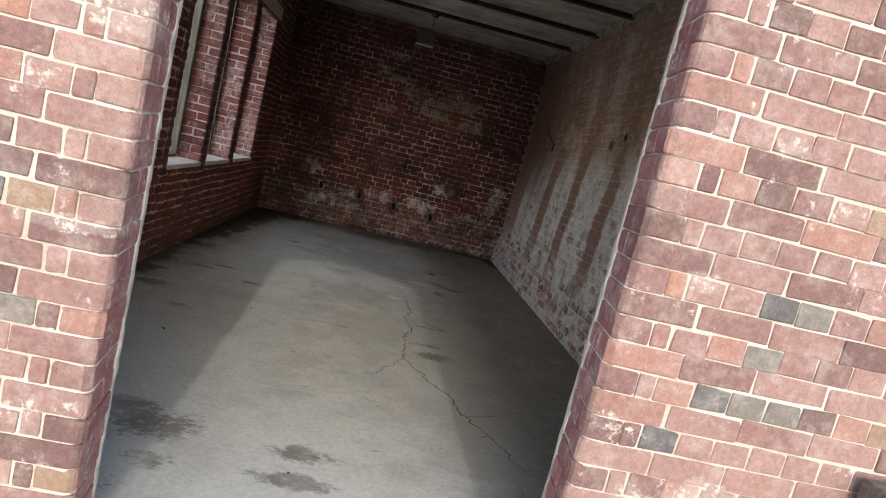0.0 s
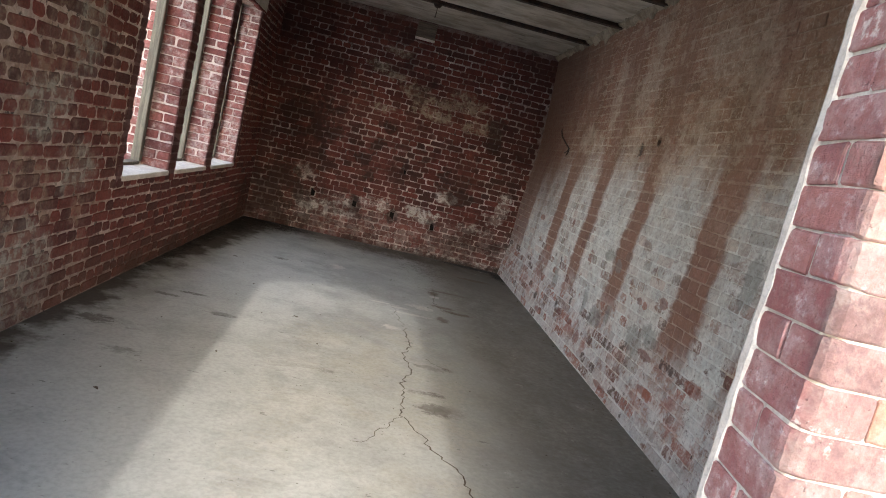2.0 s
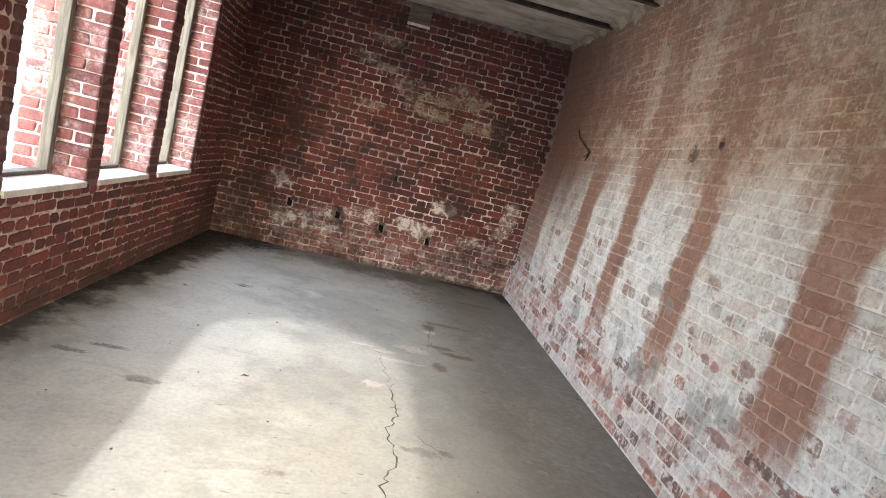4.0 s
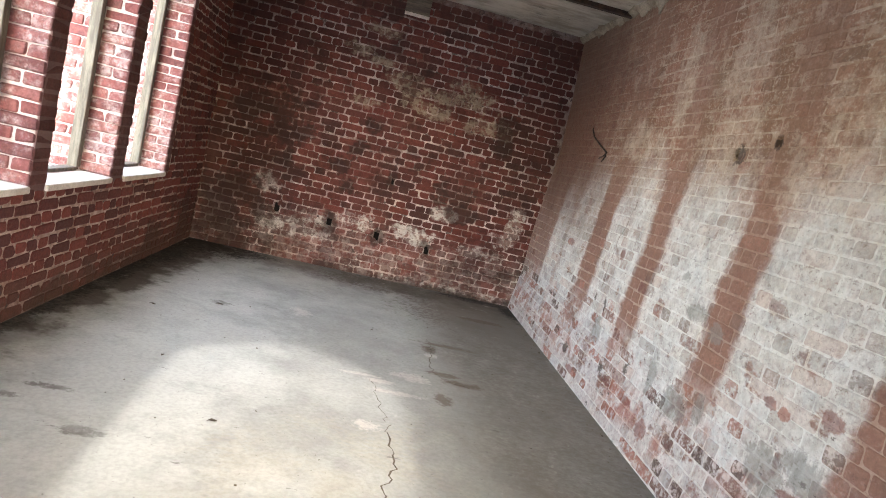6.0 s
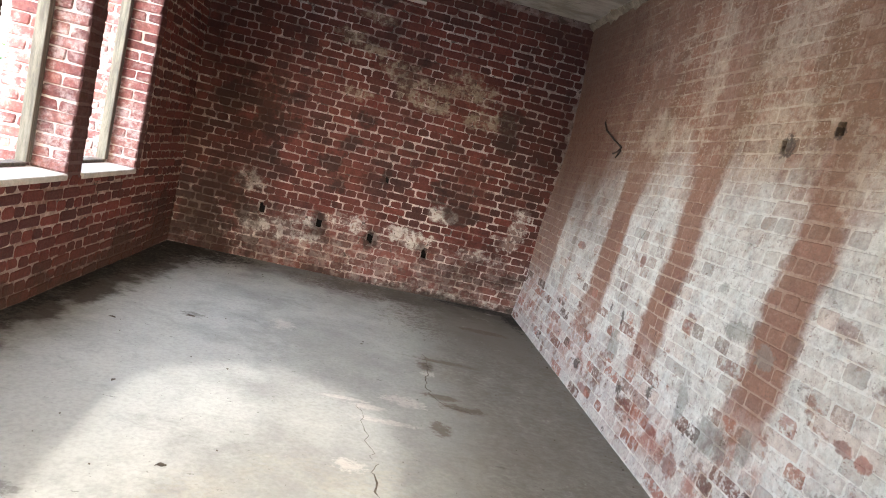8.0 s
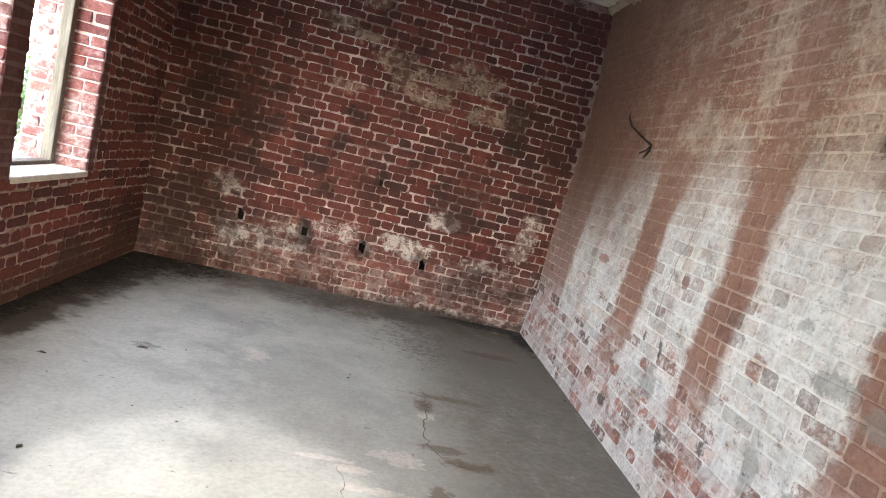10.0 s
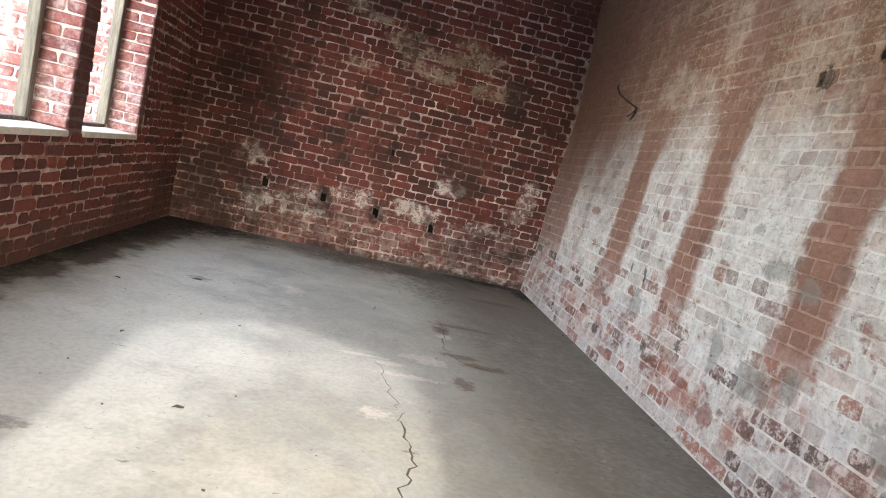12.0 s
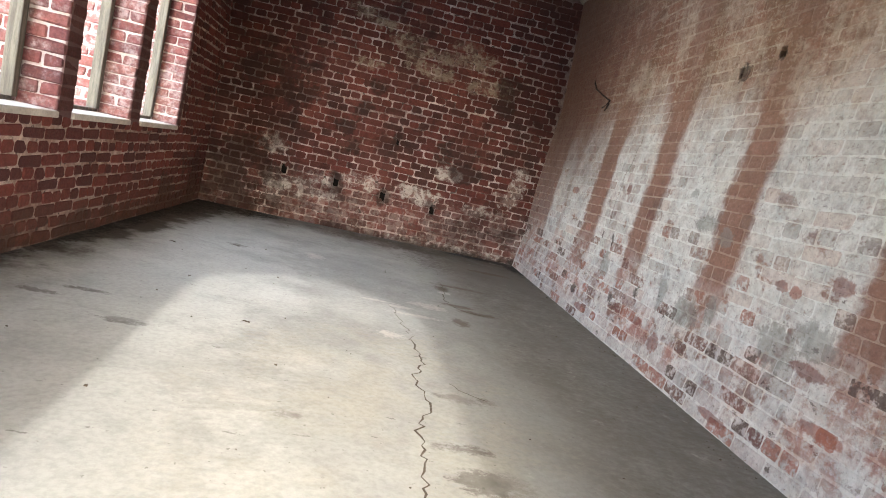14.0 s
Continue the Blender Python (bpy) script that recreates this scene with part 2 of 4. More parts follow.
def back_wash(m, base, mortar):
    """Dark brick, soot spots and painted side shade, with a ragged band of plaster slanting across it and lime along
    its foot.
    """
    rag, fine = m.noise(4.0, 6, 0.65), m.noise(22, 5, 0.7, seed=3)
    torn = m.mix(0.5, rag, m.noise(12, 6, 0.75, seed=18))
    plaster = m.blobs(m.x, m.z, [(-0.4, 2.39, 0.2, 0.07), (-0.12, 2.31, 0.2, 0.07), (0.12, 2.19, 0.17, 0.09), (0.22, 2.04, 0.09, 0.12), (0.45, 1.93, 0.22, 0.07), (0.6, 2.12, 0.26, 0.07), (0.95, 2.14, 0.2, 0.1), (0.75, 2.28, 0.14, 0.06), (1.15, 1.9, 0.25, 0.09), (-0.2, 1.86, 0.16, 0.06), (-0.2, 2.62, 0.2, 0.05)], torn, 0.7)
    low = m.blobs(m.x, m.z, [(0.59, 0.56, 0.22, 0.09), (1.35, 0.52, 0.26, 0.07), (1.67, 0.92, 0.10, 0.17), (1.58, 0.72, 0.14, 0.08), (-0.06, 0.58, 0.2, 0.09), (-0.95, 0.38, 0.3, 0.1), (-0.52, 0.5, 0.16, 0.08), (0.88, 0.87, 0.12, 0.07), (-0.6, 0.34, 0.35, 0.06), (-1.1, 0.8, 0.14, 0.12), (1.1, 0.04, 0.7, 0.05)], m.mix(0.5, rag, m.noise(12, 6, 0.75, seed=19)), 0.7)
    spread = m.mul(m.step(m.plus(m.z, m.mul(rag, 0.5)), 0.95, 0.5), 0.32)
    worn = m.step(m.plus(m.mul(fine, 0.5), m.mul(m.noise(8, 5, 0.65, seed=12), 0.6)), 0.52, 0.6)
    white = m.mul(m.top(m.top(m.mul(plaster, 0.85), low), spread), m.plus(m.mul(worn, 0.7), 0.22))
    bloom = m.mul(m.step(m.noise(1.6, 5, 0.6, seed=77), 0.42, 0.62), 0.2)
    c = m.mix(bloom, base, (0.30, 0.10, 0.075))
    c = m.mix(white, c, m.mix(m.step(m.z, 1.0, 1.4), (0.56, 0.535, 0.52), (0.38, 0.325, 0.25)))
    brick_red = m.blobs(m.x, m.z, [(0.65, 0.2, 0.2, 0.06), (1.24, 0.69, 0.22, 0.06), (1.2, 0.62, 0.1, 0.04), (-0.1, 1.8, 0.12, 0.06)], torn, 0.6)
    c = m.mix(m.mul(brick_red, 0.5), c, (0.17, 0.030, 0.022))
    # soot spots, plus shade painted over the left and lower left corner
    soot_and_shade = m.blobs(m.x, m.z, [(-0.94, 0.53, 0.1, 0.1), (-0.36, 0.5, 0.07, 0.1), (0.19, 0.47, 0.06, 0.09), (0.77, 0.43, 0.07, 0.1), (0.22, 1.09, 0.05, 0.09), (-0.04, 1.66, 0.11, 0.09), (-0.21, 1.32, 0.11, 0.1), (-0.37, 1.12, 0.1, 0.1), (-0.22, 0.95, 0.11, 0.11), (1.06, 0.9, 0.14, 0.1), (0.76, 1.1, 0.09, 0.1), (-0.93, 1.12, 0.07, 0.13), (1.32, 1.87, 0.12, 0.17), (-1.5, 0.45, 0.4, 0.4), (-1.6, 0.12, 0.5, 0.22), (-1.2, 1.5, 0.35, 0.3), (-0.9, 1.55, 0.2, 0.2), (0.33, 2.31, 0.1, 0.06), (1.5, 0.3, 0.3, 0.03), (1.74, 0.32, 0.12, 0.14), (-0.15, 2.85, 0.12, 0.1)], rag, 0.8)
    c = m.mix(m.mul(soot_and_shade, 0.7), c, (0.030, 0.015, 0.012))
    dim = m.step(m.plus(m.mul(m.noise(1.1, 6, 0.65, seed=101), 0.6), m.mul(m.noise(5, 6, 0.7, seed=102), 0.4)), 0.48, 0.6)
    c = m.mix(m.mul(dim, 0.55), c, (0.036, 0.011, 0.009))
    # weaker light at the sides, with some soot, laid into the colour
    side_shade = m.top(m.step(m.plus(m.x, m.mul(m.math("SUBTRACT", rag, 0.5), 1.4)), -0.75, -1.4), m.mul(m.step(m.plus(m.x, m.mul(m.math("SUBTRACT", rag, 0.5), 1.2)), 1.0, 1.6), m.step(m.z, 1.5, 1.9)))
    c = m.mix(m.mul(side_shade, 0.3 if mortar else 0.5), c, (0.034, 0.010, 0.0085))
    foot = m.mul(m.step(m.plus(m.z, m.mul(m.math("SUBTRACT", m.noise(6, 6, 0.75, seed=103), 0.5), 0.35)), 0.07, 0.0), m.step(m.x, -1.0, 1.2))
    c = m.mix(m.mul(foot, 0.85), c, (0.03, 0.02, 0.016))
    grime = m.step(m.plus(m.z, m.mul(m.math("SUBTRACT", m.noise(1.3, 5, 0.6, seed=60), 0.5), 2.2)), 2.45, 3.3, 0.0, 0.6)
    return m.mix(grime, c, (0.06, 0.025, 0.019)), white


def left_wash(m, base, mortar):
    """Dark red brick, its joints smeared with grey-green lime near the doorway, a brown foot, painted shade by the back
    corner.
    """
    rag = m.noise(2.6, 6, 0.65)
    worn = m.step(m.noise(14, 5, 0.7, seed=8), 0.45, 0.62)
    pale = m.mul(m.mul(m.step(m.y, 5.2, 4.3), m.step(rag, 0.44, 0.56)), m.plus(m.mul(worn, 0.5), 0.2))
    patch = m.mul(m.blobs(m.y, m.z, [(3.9, 0.25, 0.25, 0.3), (3.95, 1.25, 0.2, 0.2), (4.4, 0.85, 0.2, 0.12), (3.3, 0.6, 0.3, 0.2), (4.3, 1.6, 0.15, 0.2)], rag, 0.8), m.plus(m.mul(worn, 0.6), 0.2))
    c = m.mix(m.mul(pale, 0.8), base, (0.40, 0.29, 0.21))
    c = m.mix(patch, c, (0.42, 0.40, 0.34))
    # shade towards the back corner, painted as a darker brick tone
    soot_and_shade = m.mul(m.step(m.plus(m.y, m.mul(m.math("SUBTRACT", rag, 0.5), 1.5)), 8.2, 8.9), 0.22)
    c = m.mix(soot_and_shade, c, (0.045, 0.015, 0.012))
    # near-black low by the corner and along the floor: shade as colour
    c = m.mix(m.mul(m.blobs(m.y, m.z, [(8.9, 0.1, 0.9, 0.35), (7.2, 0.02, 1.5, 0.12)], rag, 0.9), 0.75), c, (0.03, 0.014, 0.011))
    brown_foot = m.mul(m.step(m.plus(m.z, m.mul(rag, 0.5)), 0.7, 0.3), 0.5)
    return m.mix(brown_foot, c, (0.12, 0.055, 0.034)), m.top(pale, patch)


def reveal_wash(m, base, mortar):
    """Window reveals: bright lime splashes on the cheeks, inner faces darkened to the wall's red with their shade
    painted in.
    """
    rag = m.noise(3.0, 6, 0.7)
    worn = m.step(m.noise(20, 5, 0.75, seed=8), 0.42, 0.6)
    splash = m.mul(m.step(m.plus(rag, m.mul(m.math("SUBTRACT", m.noise(1.3, 3, 0.5, seed=3), 0.5), 0.6)), 0.42, 0.58), m.plus(m.mul(worn, 0.5), 0.08))
    c = m.mix(splash, base, (0.66, 0.56, 0.54))
    # room-side faces take a dark tone that holds their shade
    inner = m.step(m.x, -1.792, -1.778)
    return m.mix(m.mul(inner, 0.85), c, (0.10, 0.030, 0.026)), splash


def front_wash(m, base, mortar):
    """Sun-bleached brick with lime scuffs; the jambs keep a deeper red under smeared lime."""
    rag = m.noise(5.0, 6, 0.7)
    worn = m.step(m.noise(34, 5, 0.7, seed=8), 0.5, 0.64)
    lime = m.top(m.mul(m.step(rag, 0.56, 0.64), m.mul(worn, 0.7)), m.mul(m.step(m.noise(11, 6, 0.75, seed=33), 0.45, 0.7), 0.2))
    spot = m.mul(m.blobs(m.x, m.z, [(-0.73, 1.52, 0.11, 0.035), (1.02, 1.62, 0.05, 0.03), (1.1, 0.55, 0.2, 0.06), (0.98, 0.42, 0.16, 0.05), (-1.2, 0.3, 0.3, 0.05), (0.9, 1.2, 0.06, 0.025), (-0.8, 0.98, 0.14, 0.02)], rag, 0.9), m.plus(m.mul(worn, 0.7), 0.2))
    jamb = m.step(m.plus(m.y, m.mul(m.math("SUBTRACT", rag, 0.5), 0.06)), YF_FACE + 0.01, YF_FACE + 0.04)
    c = m.mix(m.mul(jamb, 0.55), base, (0.38, 0.105, 0.105)) if not mortar else base
    c = m.mix(m.top(lime, spot), c, (0.70, 0.66, 0.60))
    smear = m.mul(m.mul(jamb, m.step(m.noise(7, 6, 0.75, (1, 1, 1.6), seed=71), 0.47, 0.6)), m.plus(m.mul(worn, 0.5), 0.2))
    c = m.mix(m.mul(smear, 0.85), c, (0.70, 0.60, 0.585))
    return c, m.top(lime, spot)


def brick_material(name, reds, wash, odd=0.0, depth=0.5):
    m = Mat(name, 0.88)
    r = m.r = m.random()
    base = m.ramp(r, reds)
    if odd:
        base = m.mix(m.step(m.other(r, 13.7), 1.0 - odd, 1.001 - odd), base, m.ramp(m.other(r, 29.3), [(0.0, (0.115, 0.125, 0.13)), (0.28, (0.20, 0.13, 0.12)), (0.5, (0.23, 0.22, 0.195)), (0.68, (0.42, 0.20, 0.135)), (0.85, (0.36, 0.25, 0.17)), (0.97, (0.62, 0.54, 0.45))], True))
    g = m.noise(60, 6, 0.75)
    base = m.mix(m.step(g, 0.35, 0.72, 0.0, 0.6), m.mix(0.38, base, (0.05, 0.02, 0.015)), m.mix(0.09, base, (0.75, 0.55, 0.48)))
    pits = m.step(m.noise(95, 3, 0.6, seed=14), 0.66, 0.72)
    base = m.mix(m.mul(pits, 0.55), base, (0.06, 0.03, 0.025))
    c, white = wash(m, base, False)
    blot = m.step(m.plus(m.mul(m.noise(17, 8, 0.8, seed=55), 0.6), m.mul(m.noise(48, 5, 0.75, seed=56), 0.4)), 0.34, 0.66, 0.0, 1.0)
    c = m.mix(depth, c, m.mix(blot, (0.24, 0.23, 0.22), (1.36, 1.33, 1.31)), "MULTIPLY")
    m.colour(c)
    m.rough(m.step(g, 0.2, 0.8, 0.78, 0.95))
    m.bump(m.plus(m.plus(g, m.mul(m.noise(14, 4, 0.6, seed=2), 1.6)), m.mul(pits, -1.0)), 0.9, 0.007)
    return m.m


def mortar_material(name, light, dark, wash, gaps=0.0):
    m = Mat(name, 0.95)
    g = m.noise(70, 6, 0.75)
    base = m.mix(m.step(m.plus(m.mul(m.noise(1.5, 7, 0.75), 0.55), m.mul(m.noise(7.0, 6, 0.75, seed=23), 0.45)), 0.4, 0.58), dark, light)
    base = m.mix(m.step(g, 0.35, 0.7, 0.0, 0.35), base, (0.16, 0.12, 0.09))
    c, white = wash(m, base, True)
    if gaps:
        c = m.mix(0.4, c, m.mix(m.step(m.noise(13, 9, 0.8, seed=55), 0.32, 0.68), (0.30, 0.29, 0.28), (1.30, 1.28, 1.26)), "MULTIPLY")
        c = m.mix(m.mul(m.step(m.noise(15, 5, 0.7, seed=88), 0.6 - gaps, 0.66 - gaps), 0.85), c, (0.055, 0.035, 0.03))
    m.colour(c)
    m.bump(m.plus(g, m.mul(m.noise(24, 3, 0.6), 1.4)), 0.8, 0.005)
    return m.m


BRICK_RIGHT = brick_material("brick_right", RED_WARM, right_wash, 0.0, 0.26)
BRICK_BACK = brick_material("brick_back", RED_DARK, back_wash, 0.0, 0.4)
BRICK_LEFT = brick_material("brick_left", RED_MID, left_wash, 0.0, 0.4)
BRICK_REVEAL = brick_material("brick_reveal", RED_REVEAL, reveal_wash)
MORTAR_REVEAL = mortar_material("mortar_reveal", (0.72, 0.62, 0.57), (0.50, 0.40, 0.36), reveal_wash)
BRICK_FRONT = brick_material("brick_front", RED_PALE, front_wash, 0.02, 0.26)
BRICK_HEADER = brick_material("brick_header", RED_PALE, front_wash, 0.28, 0.26)
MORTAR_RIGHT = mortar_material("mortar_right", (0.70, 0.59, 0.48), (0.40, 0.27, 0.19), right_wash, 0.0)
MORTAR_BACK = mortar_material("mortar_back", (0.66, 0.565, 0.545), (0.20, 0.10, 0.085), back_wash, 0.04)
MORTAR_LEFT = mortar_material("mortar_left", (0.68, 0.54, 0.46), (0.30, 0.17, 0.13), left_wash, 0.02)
MORTAR_FRONT = mortar_material("mortar_front", (0.68, 0.625, 0.545), (0.46, 0.405, 0.345), front_wash)


def floor_material():
    m = Mat("concrete_floor", 0.9)
    big, mid, fine = m.noise(0.8, 6, 0.6), m.noise(4.0, 6, 0.65, seed=4), m.noise(42, 5, 0.7, seed=6)
    rag = m.mix(0.6, m.noise(6.5, 7, 0.75, (1, 0.8, 1), seed=15), m.noise(26, 6, 0.8, (0.8, 1.2, 1), seed=17))
    c = m.mix(m.step(big, 0.35, 0.66), (0.345, 0.352, 0.33), (0.475, 0.486, 0.448))
    c = m.mix(m.step(mid, 0.4, 0.7, 0.0, 0.5), c, (0.29, 0.285, 0.275))
    warm = m.blobs(m.x, m.y, [(0.15, 4.3, 0.7, 1.2), (0.3, 2.9, 0.6, 0.9)], rag, 0.9)
    c = m.mix(m.mul(warm, m.step(m.noise(2.2, 5, 0.6, seed=31), 0.42, 0.6, 0.0, 0.3)), c, (0.42, 0.38, 0.28))
    # paler floor by the door and windows: daylight put into the concrete's colour
    painted_daylight = m.blobs(m.x, m.y, [(-1.0, 3.2, 0.9, 2.0), (-1.0, 2.3, 0.8, 0.8), (-0.3, 2.2, 0.8, 0.9), (-0.9, 5.9, 0.6, 1.6), (-1.2, 7.3, 0.3, 0.9)], m.noise(2.6, 8, 0.7, seed=16), 0.98, 0.7)
    c = m.mix(m.mul(painted_daylight, 0.52), c, (0.62, 0.635, 0.595))
    stains = m.blobs(m.x, m.y, [(-0.76, 2.34, 0.17, 0.12), (-0.95, 2.48, 0.14, 0.06), (-0.69, 2.05, 0.08, 0.06), (-0.11, 2.3, 0.13, 0.06), (-0.13, 2.08, 0.16, 0.05), (0.58, 4.68, 0.1, 0.035), (0.69, 4.71, 0.05, 0.03), (0.5, 4.21, 0.12, 0.035), (0.58, 3.98, 0.12, 0.07), (-0.9, 4.9, 0.07, 0.035), (0.76, 7.1, 0.04, 0.13), (0.95, 6.37, 0.1, 0.035), (-1.35, 5.11, 0.08, 0.03), (-1.21, 5.25, 0.1, 0.025), (-0.88, 7.13, 0.08, 0.05), (-0.12, 4.24, 0.05, 0.03), (-1.2, 3.95, 0.1, 0.05), (-1.5, 4.35, 0.14, 0.06)], rag, 0.75)
    c = m.mix(m.mul(stains, m.step(mid, 0.35, 0.6, 0.4, 0.8)), c, (0.13, 0.12, 0.10))
    # right and back floor: shade outside the sunlit patch, mixed in as brown
    brown = m.mul(m.step(m.plus(m.x, m.mul(m.math("SUBTRACT", big, 0.5), 1.0)), 0.45, 1.2), m.step(rag, 0.35, 0.6, 0.6, 0.9))
    brown = m.top(brown, m.mul(m.blobs(m.x, m.y, [(1.35, 8.5, 0.7, 0.8), (0.6, 9.0, 0.9, 0.3)], rag, 0.9), 0.85))
    c = m.mix(brown, c, (0.155, 0.136, 0.108))
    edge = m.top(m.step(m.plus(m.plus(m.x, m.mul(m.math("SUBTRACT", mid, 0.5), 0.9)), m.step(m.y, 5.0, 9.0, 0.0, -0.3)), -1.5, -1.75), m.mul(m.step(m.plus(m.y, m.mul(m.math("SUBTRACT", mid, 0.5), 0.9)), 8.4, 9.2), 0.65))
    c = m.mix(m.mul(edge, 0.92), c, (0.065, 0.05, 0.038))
    chips = m.blobs(m.x, m.y, [(0.57, 6.32, 0.12, 0.07), (0.46, 6.0, 0.16, 0.03), (0.35, 6.15, 0.1, 0.03), (0.22, 6.21, 0.12, 0.02), (0.29, 5.47, 0.07, 0.05), (-0.3, 7.32, 0.08, 0.1), (0.75, 6.88, 0.05, 0.05)], rag, 0.6)
    c = m.mix(m.mul(chips, 0.65), c, (0.60, 0.57, 0.52))
    rusty = m.blobs(m.x, m.y, [(0.8, 6.5, 0.1, 0.04), (0.93, 6.38, 0.13, 0.05), (0.76, 6.04, 0.05, 0.08), (0.73, 7.05, 0.05, 0.1), (1.37, 8.3, 0.2, 0.06), (0.9, 7.2, 0.25, 0.04)], rag, 0.6)
    c = m.mix(m.mul(rusty, 0.7), c, (0.13, 0.09, 0.065))
    # wall-foot dirt, together with the corners' shade painted in near-black
    dirt_and_shade = m.blobs(m.x, m.y, [(1.80, 8.98, 0.1, 0.34), (1.5, 9.22, 0.5, 0.1), (-1.5, 9.1, 0.5, 0.4), (-1.76, 7.6, 0.11, 1.6), (-1.7, 8.6, 0.2, 0.7)], rag, 0.95)
    c = m.mix(m.mul(dirt_and_shade, 0.95), c, (0.018, 0.016, 0.014))
    streak = m.step(m.noise(3.0, 7, 0.72, (0.85, 1.3, 1), 0.9, seed=81), 0.55, 0.68)
    c = m.mix(m.mul(streak, 0.24), c, (0.20, 0.195, 0.18))
    marks = m.step(m.noise(9.0, 6, 0.7, (0.8, 1.8, 1), seed=83), 0.655, 0.69)
    c = m.mix(m.mul(marks, 0.6), c, (0.11, 0.10, 0.09))
    scuff = m.step(m.noise(7.0, 6, 0.7, seed=91), 0.62, 0.74)
    c = m.mix(m.mul(scuff, 0.45), c, (0.56, 0.54, 0.50))
    c = m.mix(m.step(fine, 0.35, 0.7, 0.0, 0.24), c, (0.15, 0.145, 0.13))
    pock = m.step(m.noise(30, 3, 0.6, seed=141), 0.68, 0.72)
    c = m.mix(m.mul(pock, 0.5), c, (0.10, 0.09, 0.075))
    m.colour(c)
    m.rough(m.step(mid, 0.3, 0.7, 0.78, 0.95))
    m.b.inputs["Specular IOR Level"].default_value = 0.22
    m.bump(m.plus(m.mul(fine, 0.2), m.plus(mid, m.mul(scuff, 0.5))), 0.3, 0.006)
    return m.m


def plain_material(name, light, dark, scale, rough=0.85, metal=0.0, stretch=None, bump=0.4):
    m = Mat(name, rough, metal)
    a, b = m.noise(scale, 6, 0.65, stretch), m.noise(scale * 9, 4, 0.7, stretch, seed=7)
    c = m.mix(m.step(a, 0.36, 0.66), dark, light)
    m.colour(m.mix(m.step(b, 0.4, 0.72, 0.0, 0.4), c, tuple(v * 0.45 for v in dark)))
    m.bump(m.plus(a, b), bump, 0.004)
    return m.m


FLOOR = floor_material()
def ceiling_material():
    m = Mat("ceiling_concrete", 0.92)
    a = m.noise(1.6, 7, 0.7, (1, 2, 1))
    c = m.mix(m.step(a, 0.36, 0.62), (0.30, 0.27, 0.22), (0.56, 0.53, 0.47))
    mould = m.step(m.noise(2.1, 7, 0.75, (0.8, 1.6, 1), seed=13), 0.58, 0.68)
    c = m.mix(m.mul(mould, 0.7), c, (0.09, 0.085, 0.075))
    boards = m.step(m.math("PINGPONG", m.plus(m.y, m.mul(a, 0.02)), 0.13), 0.0, 0.008)
    c = m.mix(m.mul(m.math("SUBTRACT", 1.0, boards), 0.3), c, (0.2, 0.18, 0.15))
    m.colour(c)
    m.bump(m.plus(m.noise(30, 5, 0.7), boards), 0.4, 0.004)
    return m.m


CEILING = ceiling_material()
RUST = plain_material("rusted_iron", (0.085, 0.05, 0.035), (0.03, 0.022, 0.02), 14, 0.8, 0.3)
TIMBER = plain_material("weathered_timber", (0.22, 0.20, 0.155), (0.12, 0.105, 0.08), 7, 0.8, 0.0, (6, 6, 0.5))
TIMBER_DARK = plain_material("dark_timber", (0.20, 0.16, 0.12), (0.10, 0.08, 0.065), 8, 0.8, 0.0, (0.6, 6, 6))
SILL = plain_material("limewashed_sill", (0.78, 0.71, 0.64), (0.62, 0.55, 0.48), 9)
CORNICE = plain_material("crumbling_mortar", (0.36, 0.31, 0.24), (0.17, 0.135, 0.095), 6)
FILLET = plain_material("cement_fillet", (0.58, 0.53, 0.48), (0.40, 0.36, 0.32), 11)
GROUND = plain_material("ground_gravel", (0.50, 0.47, 0.41), (0.38, 0.35, 0.30), 3)
CRACK = plain_material("crack_dirt", (0.135, 0.105, 0.07), (0.075, 0.058, 0.04), 30)
LEAF = plain_material("leaf_green", (0.10, 0.16, 0.04), (0.05, 0.10, 0.025), 20, 0.6)
BARK = plain_material("bark", (0.14, 0.10, 0.07), (0.07, 0.05, 0.04), 12)
# near-black tone that paints the shade inside the wall holes
HOLE_DARK = plain_material("hole_shade", (0.007, 0.005, 0.004), (0.003, 0.002, 0.002), 30, 1.0)

# ---- mesh helpers ----
QUADS_BOX = [(0, 1, 3, 2), (4, 6, 7, 5), (0, 4, 5, 1), (2, 3, 7, 6), (0, 2, 6, 4), (1, 5, 7, 3)]


def mesh_object(name, verts, faces, material, parent=None, label=""):
    me = bpy.data.meshes.new(name)
    me.from_pydata([tuple(v) for v in verts], [], faces)
    me.update()
    bm = bmesh.new()
    bm.from_mesh(me)
    bmesh.ops.recalc_face_normals(bm, faces=bm.faces)
    bm.to_mesh(me)
    bm.free()
    me.materials.append(material)
    ob = new(name, me)
    ob.parent = parent
    return tagged(ob, label)


def part(name, bm, material, parent=None, label=""):
    me = bpy.data.meshes.new(name)
    bmesh.ops.recalc_face_normals(bm, faces=bm.faces)
    bm.to_mesh(me)
    bm.free()
    me.materials.append(material)
    ob = new(name, me)
    ob.parent = parent
    return tagged(ob, label)


def box(bm, x0, x1, y0, y1, z0, z1, bevel=0.0):
    vs = [bm.verts.new((x, y, z)) for x in (x0, x1) for y in (y0, y1) for z in (z0, z1)]
    fs = [bm.faces.new([vs[i] for i in q]) for q in QUADS_BOX]
    if bevel:
        es = list({e for f in fs for e in f.edges})
        bmesh.ops.bevel(bm, geom=es, offset=bevel, segments=2, affect="EDGES", profile=0.6)


